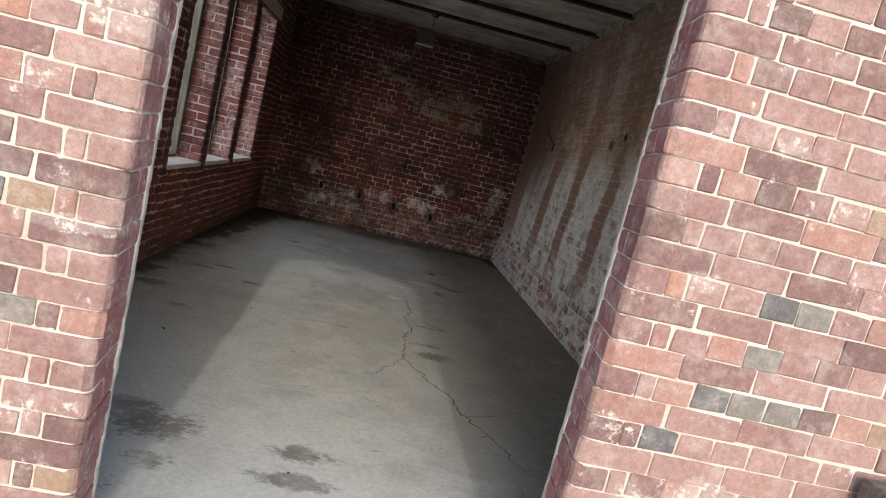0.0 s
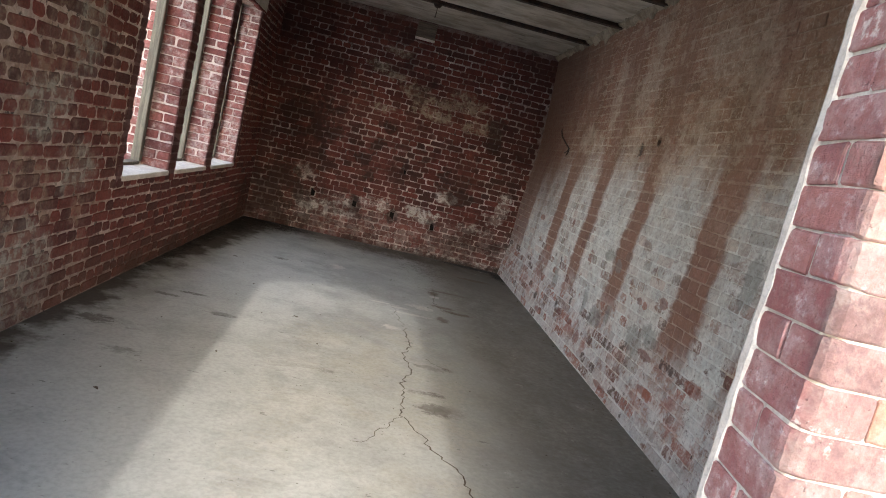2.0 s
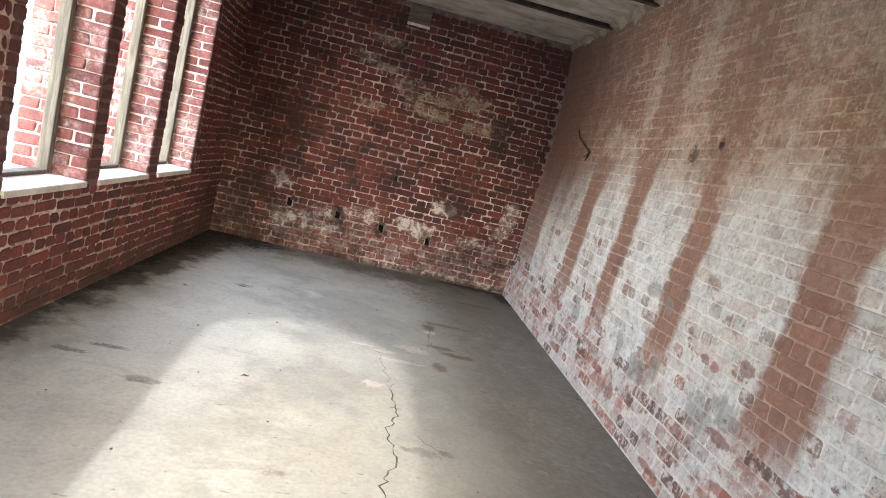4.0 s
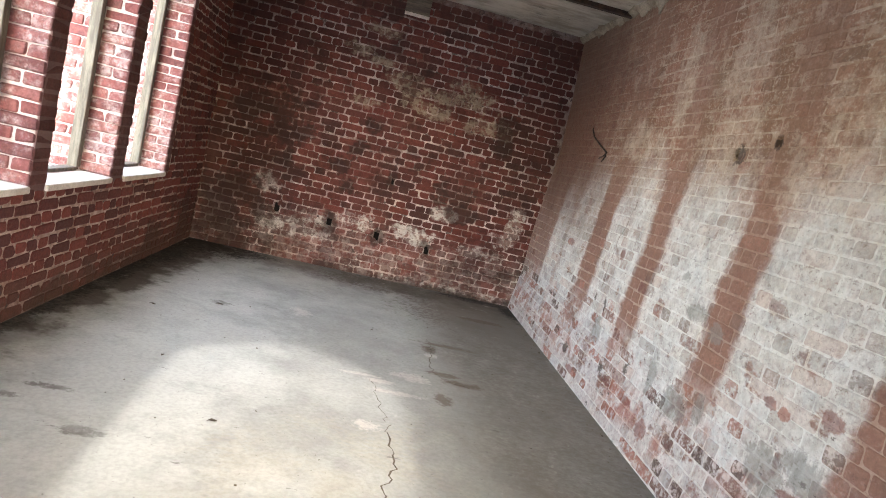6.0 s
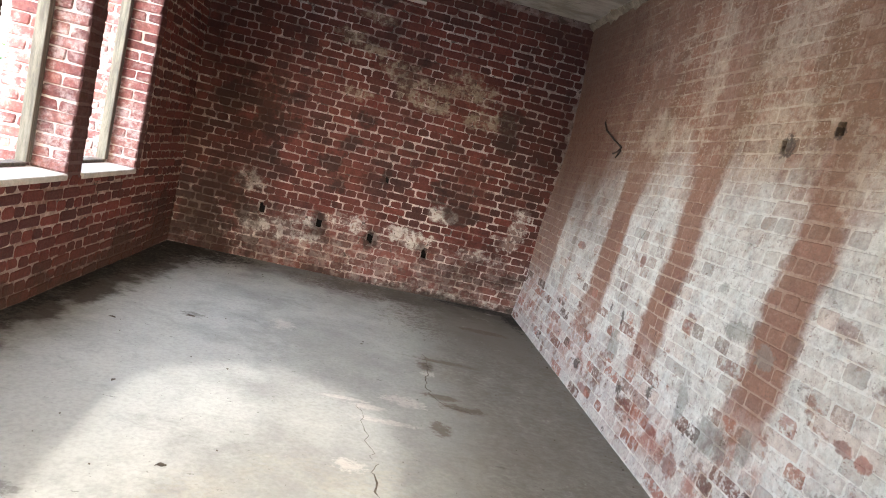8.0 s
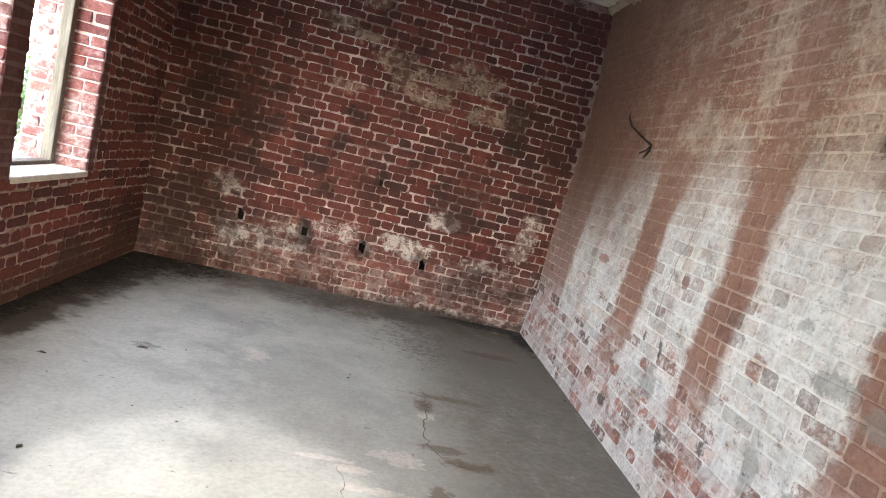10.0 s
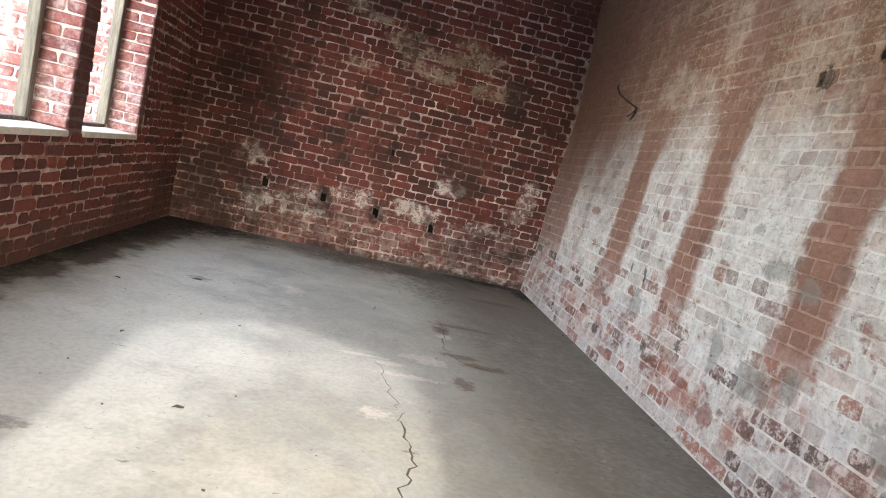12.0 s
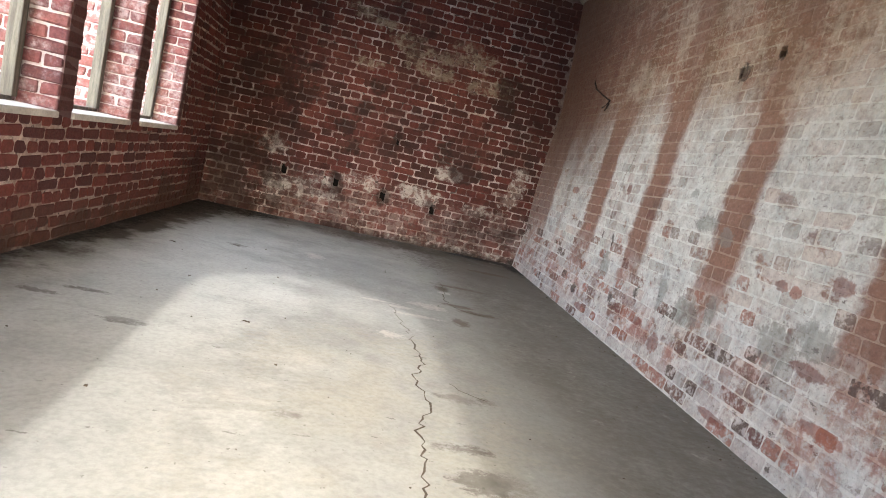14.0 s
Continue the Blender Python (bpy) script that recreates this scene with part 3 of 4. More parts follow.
def tube(bm, path, radius, sides=8):
    rings = []
    for i, p in enumerate(path):
        a, b = Vector(path[max(i - 1, 0)]), Vector(path[min(i + 1, len(path) - 1)])
        q = (b - a).to_track_quat("Z", "Y")
        rings.append([bm.verts.new(Vector(p) + q @ Vector((radius * math.cos(2 * math.pi * k / sides), radius * math.sin(2 * math.pi * k / sides), 0))) for k in range(sides)])
    for r, s in zip(rings, rings[1:]):
        for k in range(sides):
            bm.faces.new((r[k], r[(k + 1) % sides], s[(k + 1) % sides], s[k]))
    bm.faces.new(rings[0][::-1]), bm.faces.new(rings[-1])


# ---- bricks ----
COURSE, JOINT, LONG, SHORT = 0.076, 0.0085, 0.230, 0.115
SIGNS = [(sx, sy, sz) for sx in (-1, 1) for sy in (-1, 1) for sz in (-1, 1)]
NUM = {s: i for i, s in enumerate(SIGNS)}


def brick_faces():
    """Faces of a box whose edges and corners are cut off: vertex 3 * corner + axis lies on that axis' side."""
    out = []
    for ax in range(3):
        u, v = [a for a in range(3) if a != ax]
        for s in (-1, 1):
            ring = []
            for a, b in ((-1, -1), (1, -1), (1, 1), (-1, 1)):
                k = [0, 0, 0]
                k[ax], k[u], k[v] = s, a, b
                ring.append(3 * NUM[tuple(k)] + ax)
            out.append(tuple(ring if (s > 0) == (ax != 1) else ring[::-1]))
        for a in (-1, 1):
            for b in (-1, 1):
                k0, k1 = [0, 0, 0], [0, 0, 0]
                k0[u], k0[v], k0[ax] = a, b, -1
                k1[u], k1[v], k1[ax] = a, b, 1
                i, j = NUM[tuple(k0)], NUM[tuple(k1)]
                out.append((3 * i + u, 3 * j + u, 3 * j + v, 3 * i + v))
    for i in range(8):
        out.append((3 * i, 3 * i + 1, 3 * i + 2))
    return out


BRICK_FACES = brick_faces()


def brick_verts(rng, lx, ly, lz, cut=0.007, rough=0.0022, flat=(1.0, 0.3, 1.0)):
    """Corner points of one worn brick round its centre."""
    h = np.array((lx, ly, lz)) / 2
    pts = np.empty((24, 3))
    for i, s in enumerate(SIGNS):
        c = cut * rng.uniform(0.4, 1.9)
        wob = rng.normal(0, rough, 3) * flat
        for ax in range(3):
            p = np.array(s) * (h - c)
            p[ax] = s[ax] * h[ax]
            pts[3 * i + ax] = p + wob
    return pts


def laid_faces():
    """Faces of a wall brick: back ring, shoulder ring and face ring of eight points each."""
    out = [tuple(range(16, 24))[::-1]]
    for r in (0, 8):
        for i in range(8):
            j = (i + 1) % 8
            out.append((r + i, r + 8 + i, r + 8 + j, r + j))
    return out


LAID_FACES = laid_faces()


def laid_verts(rng, lx, ly, lz, cut=0.006, corner=0.010, rough=0.0018):
    """One laid brick round its centre, +y its face: rounded corners and a worn, bellied edge."""
    rings = [[], [], []]
    for sx, sz in ((1, 1), (1, -1), (-1, -1), (-1, 1)):
        c, e = corner * rng.uniform(0.4, 1.6), cut * rng.uniform(0.5, 1.6)
        wx, wz, wy = rng.normal(0, rough), rng.normal(0, rough), rng.normal(0, 0.0006)
        ends = [(lx / 2 - c, lz / 2), (lx / 2, lz / 2 - c)]
        if sx != sz:
            ends = ends[::-1]
        for x, z in ends:
            inner = ((lx / 2 - e - c * 0.8, lz / 2 - e) if z == lz / 2 else (lx / 2 - e, lz / 2 - e - c * 0.8))
            rings[0].append((sx * x + wx, -ly / 2, sz * z + wz))
            rings[1].append((sx * x + wx, ly / 2 - e * 0.9, sz * z + wz))
            rings[2].append((sx * inner[0] + wx, ly / 2 + wy, sz * inner[1] + wz))
    return np.array(rings[0] + rings[1] + rings[2])


def lay(rng, u0, u1, z0, z1, gaps, shift=0.0, ragged=0.005, joint=JOINT):
    """Bricks of an English bond on a face: centre u, z, length, course; gaps are (u0, u1, z0, z1)."""
    out = []
    n = int((z1 - z0) / COURSE)
    for k in range(n):
        zc = z0 + (k + 0.5) * COURSE
        step = LONG if k % 2 == 0 else SHORT
        spans, cut = [(u0, u1)], [g for g in gaps if g[2] < zc < g[3]]
        for g in cut:
            spans = [t for a, b in spans for t in ((a, min(b, g[0])), (max(a, g[1]), b)) if t[1] - t[0] > 0.03]
        for a, b in spans:
            u = math.floor((a - shift) / step) * step + shift + (0.0 if k % 2 == 0 else SHORT / 2)
            while u < b:
                lo, hi = max(u, a), min(u + step, b)
                if hi - lo > 0.035:
                    wave = 0.006 * math.sin(1.4 * u + 0.35 * k) + 0.004 * math.sin(3.7 * u - 0.5 * k)
                    out.append(((lo + hi) / 2 + rng.uniform(-ragged, ragged) * 0.6, zc + wave + rng.uniform(-ragged, ragged) * 0.6, hi - lo - joint * rng.uniform(0.5, 1.15), k))
                u += step
    return out


def brick_field(wall, rng, bricks, place, material, near, depth=0.05, worn=0.10, height=COURSE - JOINT, cut=0.005, short=None, corner=0.010, joint=JOINT):
    """Lays the bricks: those in the stretch `near` each as a part, the rest joined. place(u, z) gives the matrix at the face."""
    shared = {}
    for size in (LONG - joint * 0.8, SHORT - joint * 0.8):
        kit = []
        for i in range(7):
            me = bpy.data.meshes.new("brick")
            v = laid_verts(rng, size, depth, height, cut, corner)
            me.from_pydata([tuple(p) for p in v], [], LAID_FACES)
            me.materials.append(short if short and size < 0.15 else material)
            kit.append(me)
        shared[size] = kit
    verts, faces, singles = [], [], 0
    for u, z, length, k in bricks:
        m = place(u, z)
        out = depth * -0.5 + rng.normal(0, 0.0007) - (rng.uniform(0.0005, 0.0018) if rng.random() < worn else 0.0)
        tilt = Matrix.Rotation(rng.normal(0, 0.005), 4, "Y") @ Matrix.Rotation(rng.normal(0, 0.003), 4, "Z")
        m = m @ Matrix.Translation((0, out, 0)) @ tilt
        whole = next((s for s in shared if abs(s - length) < 0.008), None)
        if near(u, z) and whole and singles < 300:
            ob = new("brick", shared[whole][int(rng.integers(7))])
            ob.parent = wall
            ob.matrix_basis = m
            singles += 1
        else:
            v = laid_verts(rng, length, depth, height * rng.uniform(0.95, 1.03), cut, corner) @ np.array(m.to_3x3()).T + np.array(m.translation)
            faces += [tuple(i + len(verts) for i in f) for f in LAID_FACES]
            verts += v.tolist()
    if verts:
        me = bpy.data.meshes.new("brickwork")
        me.from_pydata(verts, [], faces)
        me.materials.append(material)
        ob = new("brickwork", me)
        ob.parent = wall
        tagged(ob, kind="stuff")


def box_bricks(wall, rng, name, boxes, material, single=False, cut=0.0038):
    """Whole bricks, seen on more than one side, from their extents."""
    verts, faces, kit = [], [], {}
    for x0, x1, y0, y1, z0, z1 in boxes:
        v = brick_verts(rng, x1 - x0, y1 - y0, z1 - z0, cut, 0.0016, (1.0, 1.0, 1.0))
        c = np.array(((x0 + x1) / 2, (y0 + y1) / 2, (z0 + z1) / 2)) + rng.normal(0, 0.0018, 3)
        if single:
            me = bpy.data.meshes.new("brick")
            me.from_pydata([tuple(p) for p in v], [], BRICK_FACES)
            me.materials.append(material)
            ob = new("brick", me)
            ob.parent = wall
            ob.location = c
        else:
            faces += [tuple(i + len(verts) for i in f) for f in BRICK_FACES]
            verts += (v + c).tolist()
    if verts:
        me = bpy.data.meshes.new(name)
        me.from_pydata(verts, [], faces)
        me.materials.append(material)
        ob = new(name, me)
        ob.parent = wall
        tagged(ob, kind="stuff")


def jamb_bricks(wall, rng, boxes, material, side):
    """Whole bricks of a door jamb: a worn round arris at the outer corner, the jamb face splayed."""
    edge = DOOR_L if side < 0 else DOOR_R
    for x0, x1, y0, y1, z0, z1 in boxes:
        near_x, far_x = (x0, x1) if side > 0 else (x1, x0)
        outer = abs(near_x - edge) < 0.006 and y0 < YF + 0.01
        arc = 0.030 * rng.uniform(0.75, 1.25) if outer else 0.004
        plan = [(near_x + side * arc * (1 - math.cos(a)), y0 + arc * (1 - math.sin(a))) for a in (0.0, 0.4, 0.8, 1.2, math.pi / 2)]
        plan += [(far_x - side * 0.004, y0), (far_x, y0 + 0.004), (far_x, y1 - 0.004), (far_x - side * 0.004, y1), (near_x + side * 0.004, y1), (near_x, y1 - 0.004)]
        if abs(near_x - edge) < 0.006:
            plan = [(px + side * SPLAY * (py - YF) / THICK, py) for px, py in plan]
        cx, cy, n = sum(p[0] for p in plan) / len(plan), sum(p[1] for p in plan) / len(plan), len(plan)
        verts, wob = [], [rng.normal(0, 0.0012, 3) for _ in range(n)]
        for z, inset in ((z0, 0.0045), (z0 + 0.004, 0.0008), (z0 + 0.014, 0.0), (z1 - 0.014, 0.0), (z1 - 0.004, 0.0008), (z1, 0.0045)):
            shift = rng.normal(0, 0.0006, 2)
            for (px, py), w in zip(plan, wob):
                d = Vector((cx - px, cy - py)).normalized() * inset
                verts.append((px + d.x + w[0] + shift[0], py + d.y + w[1] + shift[1], z + w[2]))
        faces = [(r * n + i, r * n + (i + 1) % n, (r + 1) * n + (i + 1) % n, (r + 1) * n + i) for r in range(5) for i in range(n)]
        faces += [tuple(range(n)), tuple(range(5 * n, 6 * n))]
        mesh_object("brick", verts, faces, material, wall)


def slab_with_holes(bm, place, u0, u1, z0, z1, d0, d1, holes, extra_z=()):
    """A wall between two depths behind its face, with holes right through it. place(u, d, z) gives the point."""
    us = sorted({u0, u1, *[v for h in holes for v in h[:2] if u0 < v < u1]})
    zs = sorted({z0, z1, *[v for h in holes for v in h[2:] if z0 < v < z1], *[v for v in extra_z if z0 < v < z1]})
    solid = lambda i, j: 0 <= i < len(us) - 1 and 0 <= j < len(zs) - 1 and not any(h[0] <= (us[i] + us[i + 1]) / 2 <= h[1] and h[2] <= (zs[j] + zs[j + 1]) / 2 <= h[3] for h in holes)
    got = {}

    def vert(i, d, j):
        if (i, d, j) not in got:
            got[i, d, j] = bm.verts.new(place(us[i], (d0, d1)[d], zs[j]))
        return got[i, d, j]

    for i in range(len(us) - 1):
        for j in range(len(zs) - 1):
            if not solid(i, j):
                continue
            for d in (0, 1):
                bm.faces.new([vert(i, d, j), vert(i + 1, d, j), vert(i + 1, d, j + 1), vert(i, d, j + 1)])
            for di, dj, ends in ((-1, 0, ((i, j), (i, j + 1))), (1, 0, ((i + 1, j), (i + 1, j + 1))), (0, -1, ((i, j), (i + 1, j))), (0, 1, ((i, j + 1), (i + 1, j + 1)))):
                if not solid(i + di, j + dj):
                    (a, b), (c, d) = ends
                    bm.faces.new([vert(a, 0, b), vert(c, 0, d), vert(c, 1, d), vert(a, 1, b)])


# ---- the room ----
XL, XR, YB, YF, ZC = -1.77, 1.92, 9.30, 1.41, 3.09
DOOR_L, DOOR_R, SPRING, CROWN, THICK, SPLAY = -0.675, 0.668, 2.22, 2.46, 0.225, 0.028


def right_face(z):
    """The right wall leans: a stepped foot, a belly half-way up."""
    pts = ((0.0, 1.832), (0.45, 1.888), (1.0, 1.895), (1.85, 1.965), (2.4, 1.95), (3.3, 1.90))
    for (a, p), (b, q) in zip(pts, pts[1:]):
        if z <= b:
            return p + (q - p) * (z - a) / (b - a)
    return pts[-1][1]


floor = bm = bmesh.new()
box(bm, -2.3, 2.4, 1.36, 9.9, -0.16, 0.0)
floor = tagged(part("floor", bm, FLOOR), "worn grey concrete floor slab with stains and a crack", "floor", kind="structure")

bm = bmesh.new()
bmesh.ops.create_grid(bm, x_segments=8, y_segments=8, size=400, matrix=Matrix.Translation((0, 0, -0.03)))
tagged(part("ground", bm, GROUND), "pale gravelly ground outside the brick building", "ground", kind="structure")

# ceiling: shallow concrete bays between iron beams, the beams' lower flanges showing as dark lines
BEAMS = [YB - 1.35 - 1.05 * i for i in range(7)]
bm = bmesh.new()
edges = [YB + 0.3] + BEAMS + [YF - 0.1]
for a, b in zip(edges, edges[1:]):
    rows = []
    for i in range(9):
        f = i / 8
        y, z = a + (b - a) * f, ZC + 0.012 * math.sin(math.pi * f) * (1 if abs(a - b) > 0.9 else 0)
        rows.append([bm.verts.new((x, y, zz)) for x, zz in ((-2.3, z), (2.35, z), (2.35, z + 0.25), (-2.3, z + 0.25))])
    for r, s in zip(rows, rows[1:]):
        for k in range(4):
            bm.faces.new((r[k], r[(k + 1) % 4], s[(k + 1) % 4], s[k]))
    bm.faces.new(rows[0]), bm.faces.new(rows[-1])
tagged(part("ceiling", bm, CEILING), "stained off-white concrete ceiling in bays", "ceiling", kind="structure")
for y in BEAMS:
    bm = bmesh.new()
    box(bm, XL - 0.1, right_face(3.05) + 0.03, y - 0.032, y + 0.032, ZC - 0.045, ZC - 0.03, 0.003)
    box(bm, XL - 0.1, right_face(3.05) + 0.03, y - 0.008, y + 0.008, ZC - 0.03, ZC + 0.02)
    tagged(part("ceiling_beam", bm, RUST), "dark rusted iron beam flange set in the ceiling", "beam", "ceiling beams")

# crumbling mortar where the right wall meets the ceiling
bm = bmesh.new()
rk = np.random.default_rng(17)
rows = []
for i in range(121):
    y = YF + THICK + 0.01 + (YB - 0.01 - YF - THICK) * i / 120
    w, h = 0.035 + abs(rk.normal(0, 0.022)), 0.03 + abs(rk.normal(0, 0.025)) + (0.07 if 54 < i < 57 or 88 < i < 90 else 0.0)
    xw = right_face(3.0)
    rows.append([bm.verts.new((px, y, pz)) for px, pz in ((xw - w, ZC + 0.02), (xw - w, ZC - h * 0.25), (xw - w * 0.5, ZC - h * 0.7), (xw - 0.006, ZC - h), (xw + 0.06, ZC - h), (xw + 0.06, ZC + 0.02))])
for r, q in zip(rows, rows[1:]):
    for k in range(6):
        bm.faces.new((r[k], r[(k + 1) % 6], q[(k + 1) % 6], q[k]))
bm.faces.new(rows[0]), bm.faces.new(rows[-1])
tagged(part("trim", bm, CORNICE), "crumbling lime mortar along the head of the wall", "trim", kind="structure")

# right wall
rng = np.random.default_rng(11)
wall_right = tagged(new("wall_right", None), "old red brick wall with flaking whitewash and brown runs", "wall", kind="structure")
R_HOLES = [(5.685, 5.73, 1.82, 1.89), (5.325, 5.375, 1.90, 1.96)]
bm = bmesh.new()
ZLEVELS = (0.45, 1.0, 1.4, 1.85, 2.4)
slab_with_holes(bm, lambda u, d, z: (right_face(z) + d, u, z), YF + 0.05, YB + 0.3, 0.0, ZC + 0.1, 0.004, 0.28, R_HOLES, ZLEVELS)
slab_with_holes(bm, lambda u, d, z: (right_face(z) + d, u, z), YF + 0.05, YB + 0.3, 0.0, ZC + 0.1, 0.284, 0.36, [], ZLEVELS)
part("mortar_bed", bm, MORTAR_RIGHT, wall_right, "lime mortar with whitewash")
# plugs close behind the face carry the holes' inner shade as colour
for u0, u1, z0, z1 in R_HOLES:
    bm = bmesh.new()
    box(bm, right_face(z0) + 0.07, right_face(z0) + 0.2, u0 + 0.001, u1 - 0.001, z0 + 0.001, z1 - 0.001, 0.004)
    part("hole_shade_plug", bm, HOLE_DARK, wall_right, "near-black plug with the shade and dirt of a hole in its colour")


def place_right(u, z):
    lean = (right_face(z + 0.03) - right_face(max(z - 0.03, 0.0))) / 0.06
    k = 1.0 / math.hypot(1.0, lean)
    return Matrix(((0, -k, lean * k, right_face(z)), (1, 0, 0, u), (0, lean * k, k, z), (0, 0, 0, 1)))


RIGHT_BRICKS = lay(rng, YF + THICK, YB - 0.002, 0.0, ZC, R_HOLES, 0.07)

# back wall
wall_back = tagged(new("wall_back", None), "dark red brick wall with plaster remnants and putlog holes", "wall", kind="structure")
B_HOLES = [(-0.97, -0.905, 0.475, 0.585), (-0.385, -0.325, 0.44, 0.57), (0.155, 0.215, 0.405, 0.535), (0.74, 0.80, 0.365, 0.495), (0.21, 0.245, 1.05, 1.13)]
bm = bmesh.new()
slab_with_holes(bm, lambda u, d, z: (u, YB + d, z), XL - 0.1, 2.0, 0.0, ZC + 0.1, 0.005, 0.3, B_HOLES)
slab_with_holes(bm, lambda u, d, z: (u, YB + d, z), XL - 0.1, 2.0, 0.0, ZC + 0.1, 0.304, 0.4, [])
part("mortar_bed", bm, MORTAR_BACK, wall_back, "grimy lime mortar")
# same near-black plugs: the darkness of each hole painted on
for u0, u1, z0, z1 in B_HOLES:
    bm = bmesh.new()
    box(bm, u0 + 0.001, u1 - 0.001, YB + 0.07, YB + 0.2, z0 + 0.001, z1 - 0.001, 0.004)
    part("hole_shade_plug", bm, HOLE_DARK, wall_back, "near-black plug with the shade and dirt of a hole in its colour")


def place_back(u, z):
    return Matrix(((1, 0, 0, u), (0, -1, 0, YB), (0, 0, 1, z), (0, 0, 0, 1)))


BACK_BRICKS = lay(rng, XL - 0.06, 1.95, 0.0, ZC, B_HOLES, 0.02, 0.009, 0.007)

# left wall with a window of three lights between brick mullions
SILL_Z, HEAD_Z, OUT = 0.765, 2.53, 0.47
LIGHTS = [(5.05, 5.95), (6.13, 7.01), (7.21, 8.12)]
wall_left = tagged(new("wall_left", None), "red brick wall below and beside a three-light window", "wall", kind="structure")
opening = [(LIGHTS[0][0] - 0.112, LIGHTS[-1][1] + 0.112, SILL_Z - 0.03, HEAD_Z)]
bm = bmesh.new()
slab_with_holes(bm, lambda u, d, z: (XL - d, u, z), YF + 0.05, YB + 0.4, 0.0, ZC + 0.1, 0.006, OUT - 0.01, [(LIGHTS[0][0] - 0.08, LIGHTS[-1][1] + 0.08, SILL_Z - 0.03, HEAD_Z)])
part("mortar_bed", bm, MORTAR_LEFT, wall_left, "pale lime mortar")
bm = bmesh.new()
for a, b in ((LIGHTS[0][1], LIGHTS[1][0]), (LIGHTS[1][1], LIGHTS[2][0])):
    box(bm, XL - OUT + 0.003, XL - 0.003, a + 0.009, b - 0.009, SILL_Z - 0.03, HEAD_Z)
for a, b in ((LIGHTS[0][0] - 0.079, LIGHTS[0][0] - 0.009), (LIGHTS[2][1] + 0.009, LIGHTS[2][1] + 0.079)):
    box(bm, XL - OUT + 0.003, XL - 0.003, a, b, SILL_Z - 0.029, HEAD_Z - 0.001)
part("reveal_mortar", bm, MORTAR_REVEAL, wall_left, "white lime mortar of the window reveals")


def place_left(u, z):
    return Matrix(((0, 1, 0, XL), (-1, 0, 0, u), (0, 0, 1, z), (0, 0, 0, 1)))


LEFT_BRICKS = lay(rng, YF + THICK, YB - 0.002, 0.0, ZC, opening, 0.11, 0.010, 0.008)
REVEAL = []
rr = np.random.default_rng(5)
cols = [(LIGHTS[0][0] - 0.105, LIGHTS[0][0])] + [(LIGHTS[0][1], LIGHTS[1][0]), (LIGHTS[1][1], LIGHTS[2][0])] + [(LIGHTS[2][1], LIGHTS[2][1] + 0.105)]
for a, b in cols:
    k, z = 0, 10 * COURSE + 0.004
    while z < HEAD_Z - 0.02:
        cuts = (0.0, 0.23, 0.47) if k % 2 == 0 else (0.0, 0.115, 0.345, 0.47)
        for p, q in zip(cuts, cuts[1:]):
            REVEAL.append((XL - q + JOINT / 2, XL - p - (JOINT / 2 if p else 0) + rr.uniform(-0.003, 0.003), a + rr.uniform(-0.002, 0.002), b + rr.uniform(-0.002, 0.002), max(z, SILL_Z - 0.02) + JOINT * 0.45, min(z + COURSE, HEAD_Z) - JOINT * 0.45))
        k, z = k + 1, z + COURSE

bm = bmesh.new()
box(bm, XL - OUT, XL + 0.004, LIGHTS[0][0] - 0.2, LIGHTS[2][1] + 0.2, HEAD_Z + 0.002, HEAD_Z + 0.16, 0.006)
tagged(part("window_lintel", bm, SILL, wall_left, "off-white plastered lintel"))

window_1 = tagged(new("window_1", None), "unglazed weathered timber window frame in three lights", "window", kind="structure")
for a, b in LIGHTS:
    for y0, y1 in ((a + 0.004, a + 0.062), (b - 0.062, b - 0.004)):
        bm = bmesh.new()
        box(bm, XL - 0.285, XL - 0.215, y0, y1, SILL_Z + 0.03, HEAD_Z - 0.005, 0.005)
        part("window_post", bm, TIMBER, window_1)
    bm = bmesh.new()
    box(bm, XL - 0.29, XL - 0.21, a + 0.063, b - 0.063, SILL_Z - 0.01, SILL_Z + 0.032, 0.004)
    part("window_rail", bm, TIMBER_DARK, window_1)
    bm = bmesh.new()
    box(bm, XL - 0.285, XL - 0.215, a + 0.063, b - 0.063, HEAD_Z - 0.065, HEAD_Z - 0.004, 0.004)
    part("window_rail", bm, TIMBER, window_1)
    bm = bmesh.new()
    vs = [bm.verts.new(p) for p in [(XL + 0.012, a + 0.002, SILL_Z - 0.035), (XL + 0.012, b - 0.002, SILL_Z - 0.035), (XL + 0.012, b - 0.002, SILL_Z + 0.003), (XL + 0.012, a + 0.002, SILL_Z + 0.003), (XL - OUT, a + 0.002, SILL_Z - 0.035), (XL - OUT, b - 0.002, SILL_Z - 0.035), (XL - OUT, b - 0.002, SILL_Z + 0.013), (XL - OUT, a + 0.002, SILL_Z + 0.013)]]
    for q in ((0, 1, 2, 3), (4, 7, 6, 5), (0, 4, 5, 1), (3, 2, 6, 7), (0, 3, 7, 4), (1, 5, 6, 2)):
        bm.faces.new([vs[i] for i in q])
    bmesh.ops.bevel(bm, geom=list(bm.edges), offset=0.004, segments=2, affect="EDGES")
    part("window_sill", bm, SILL, window_1, "limewashed window sill")

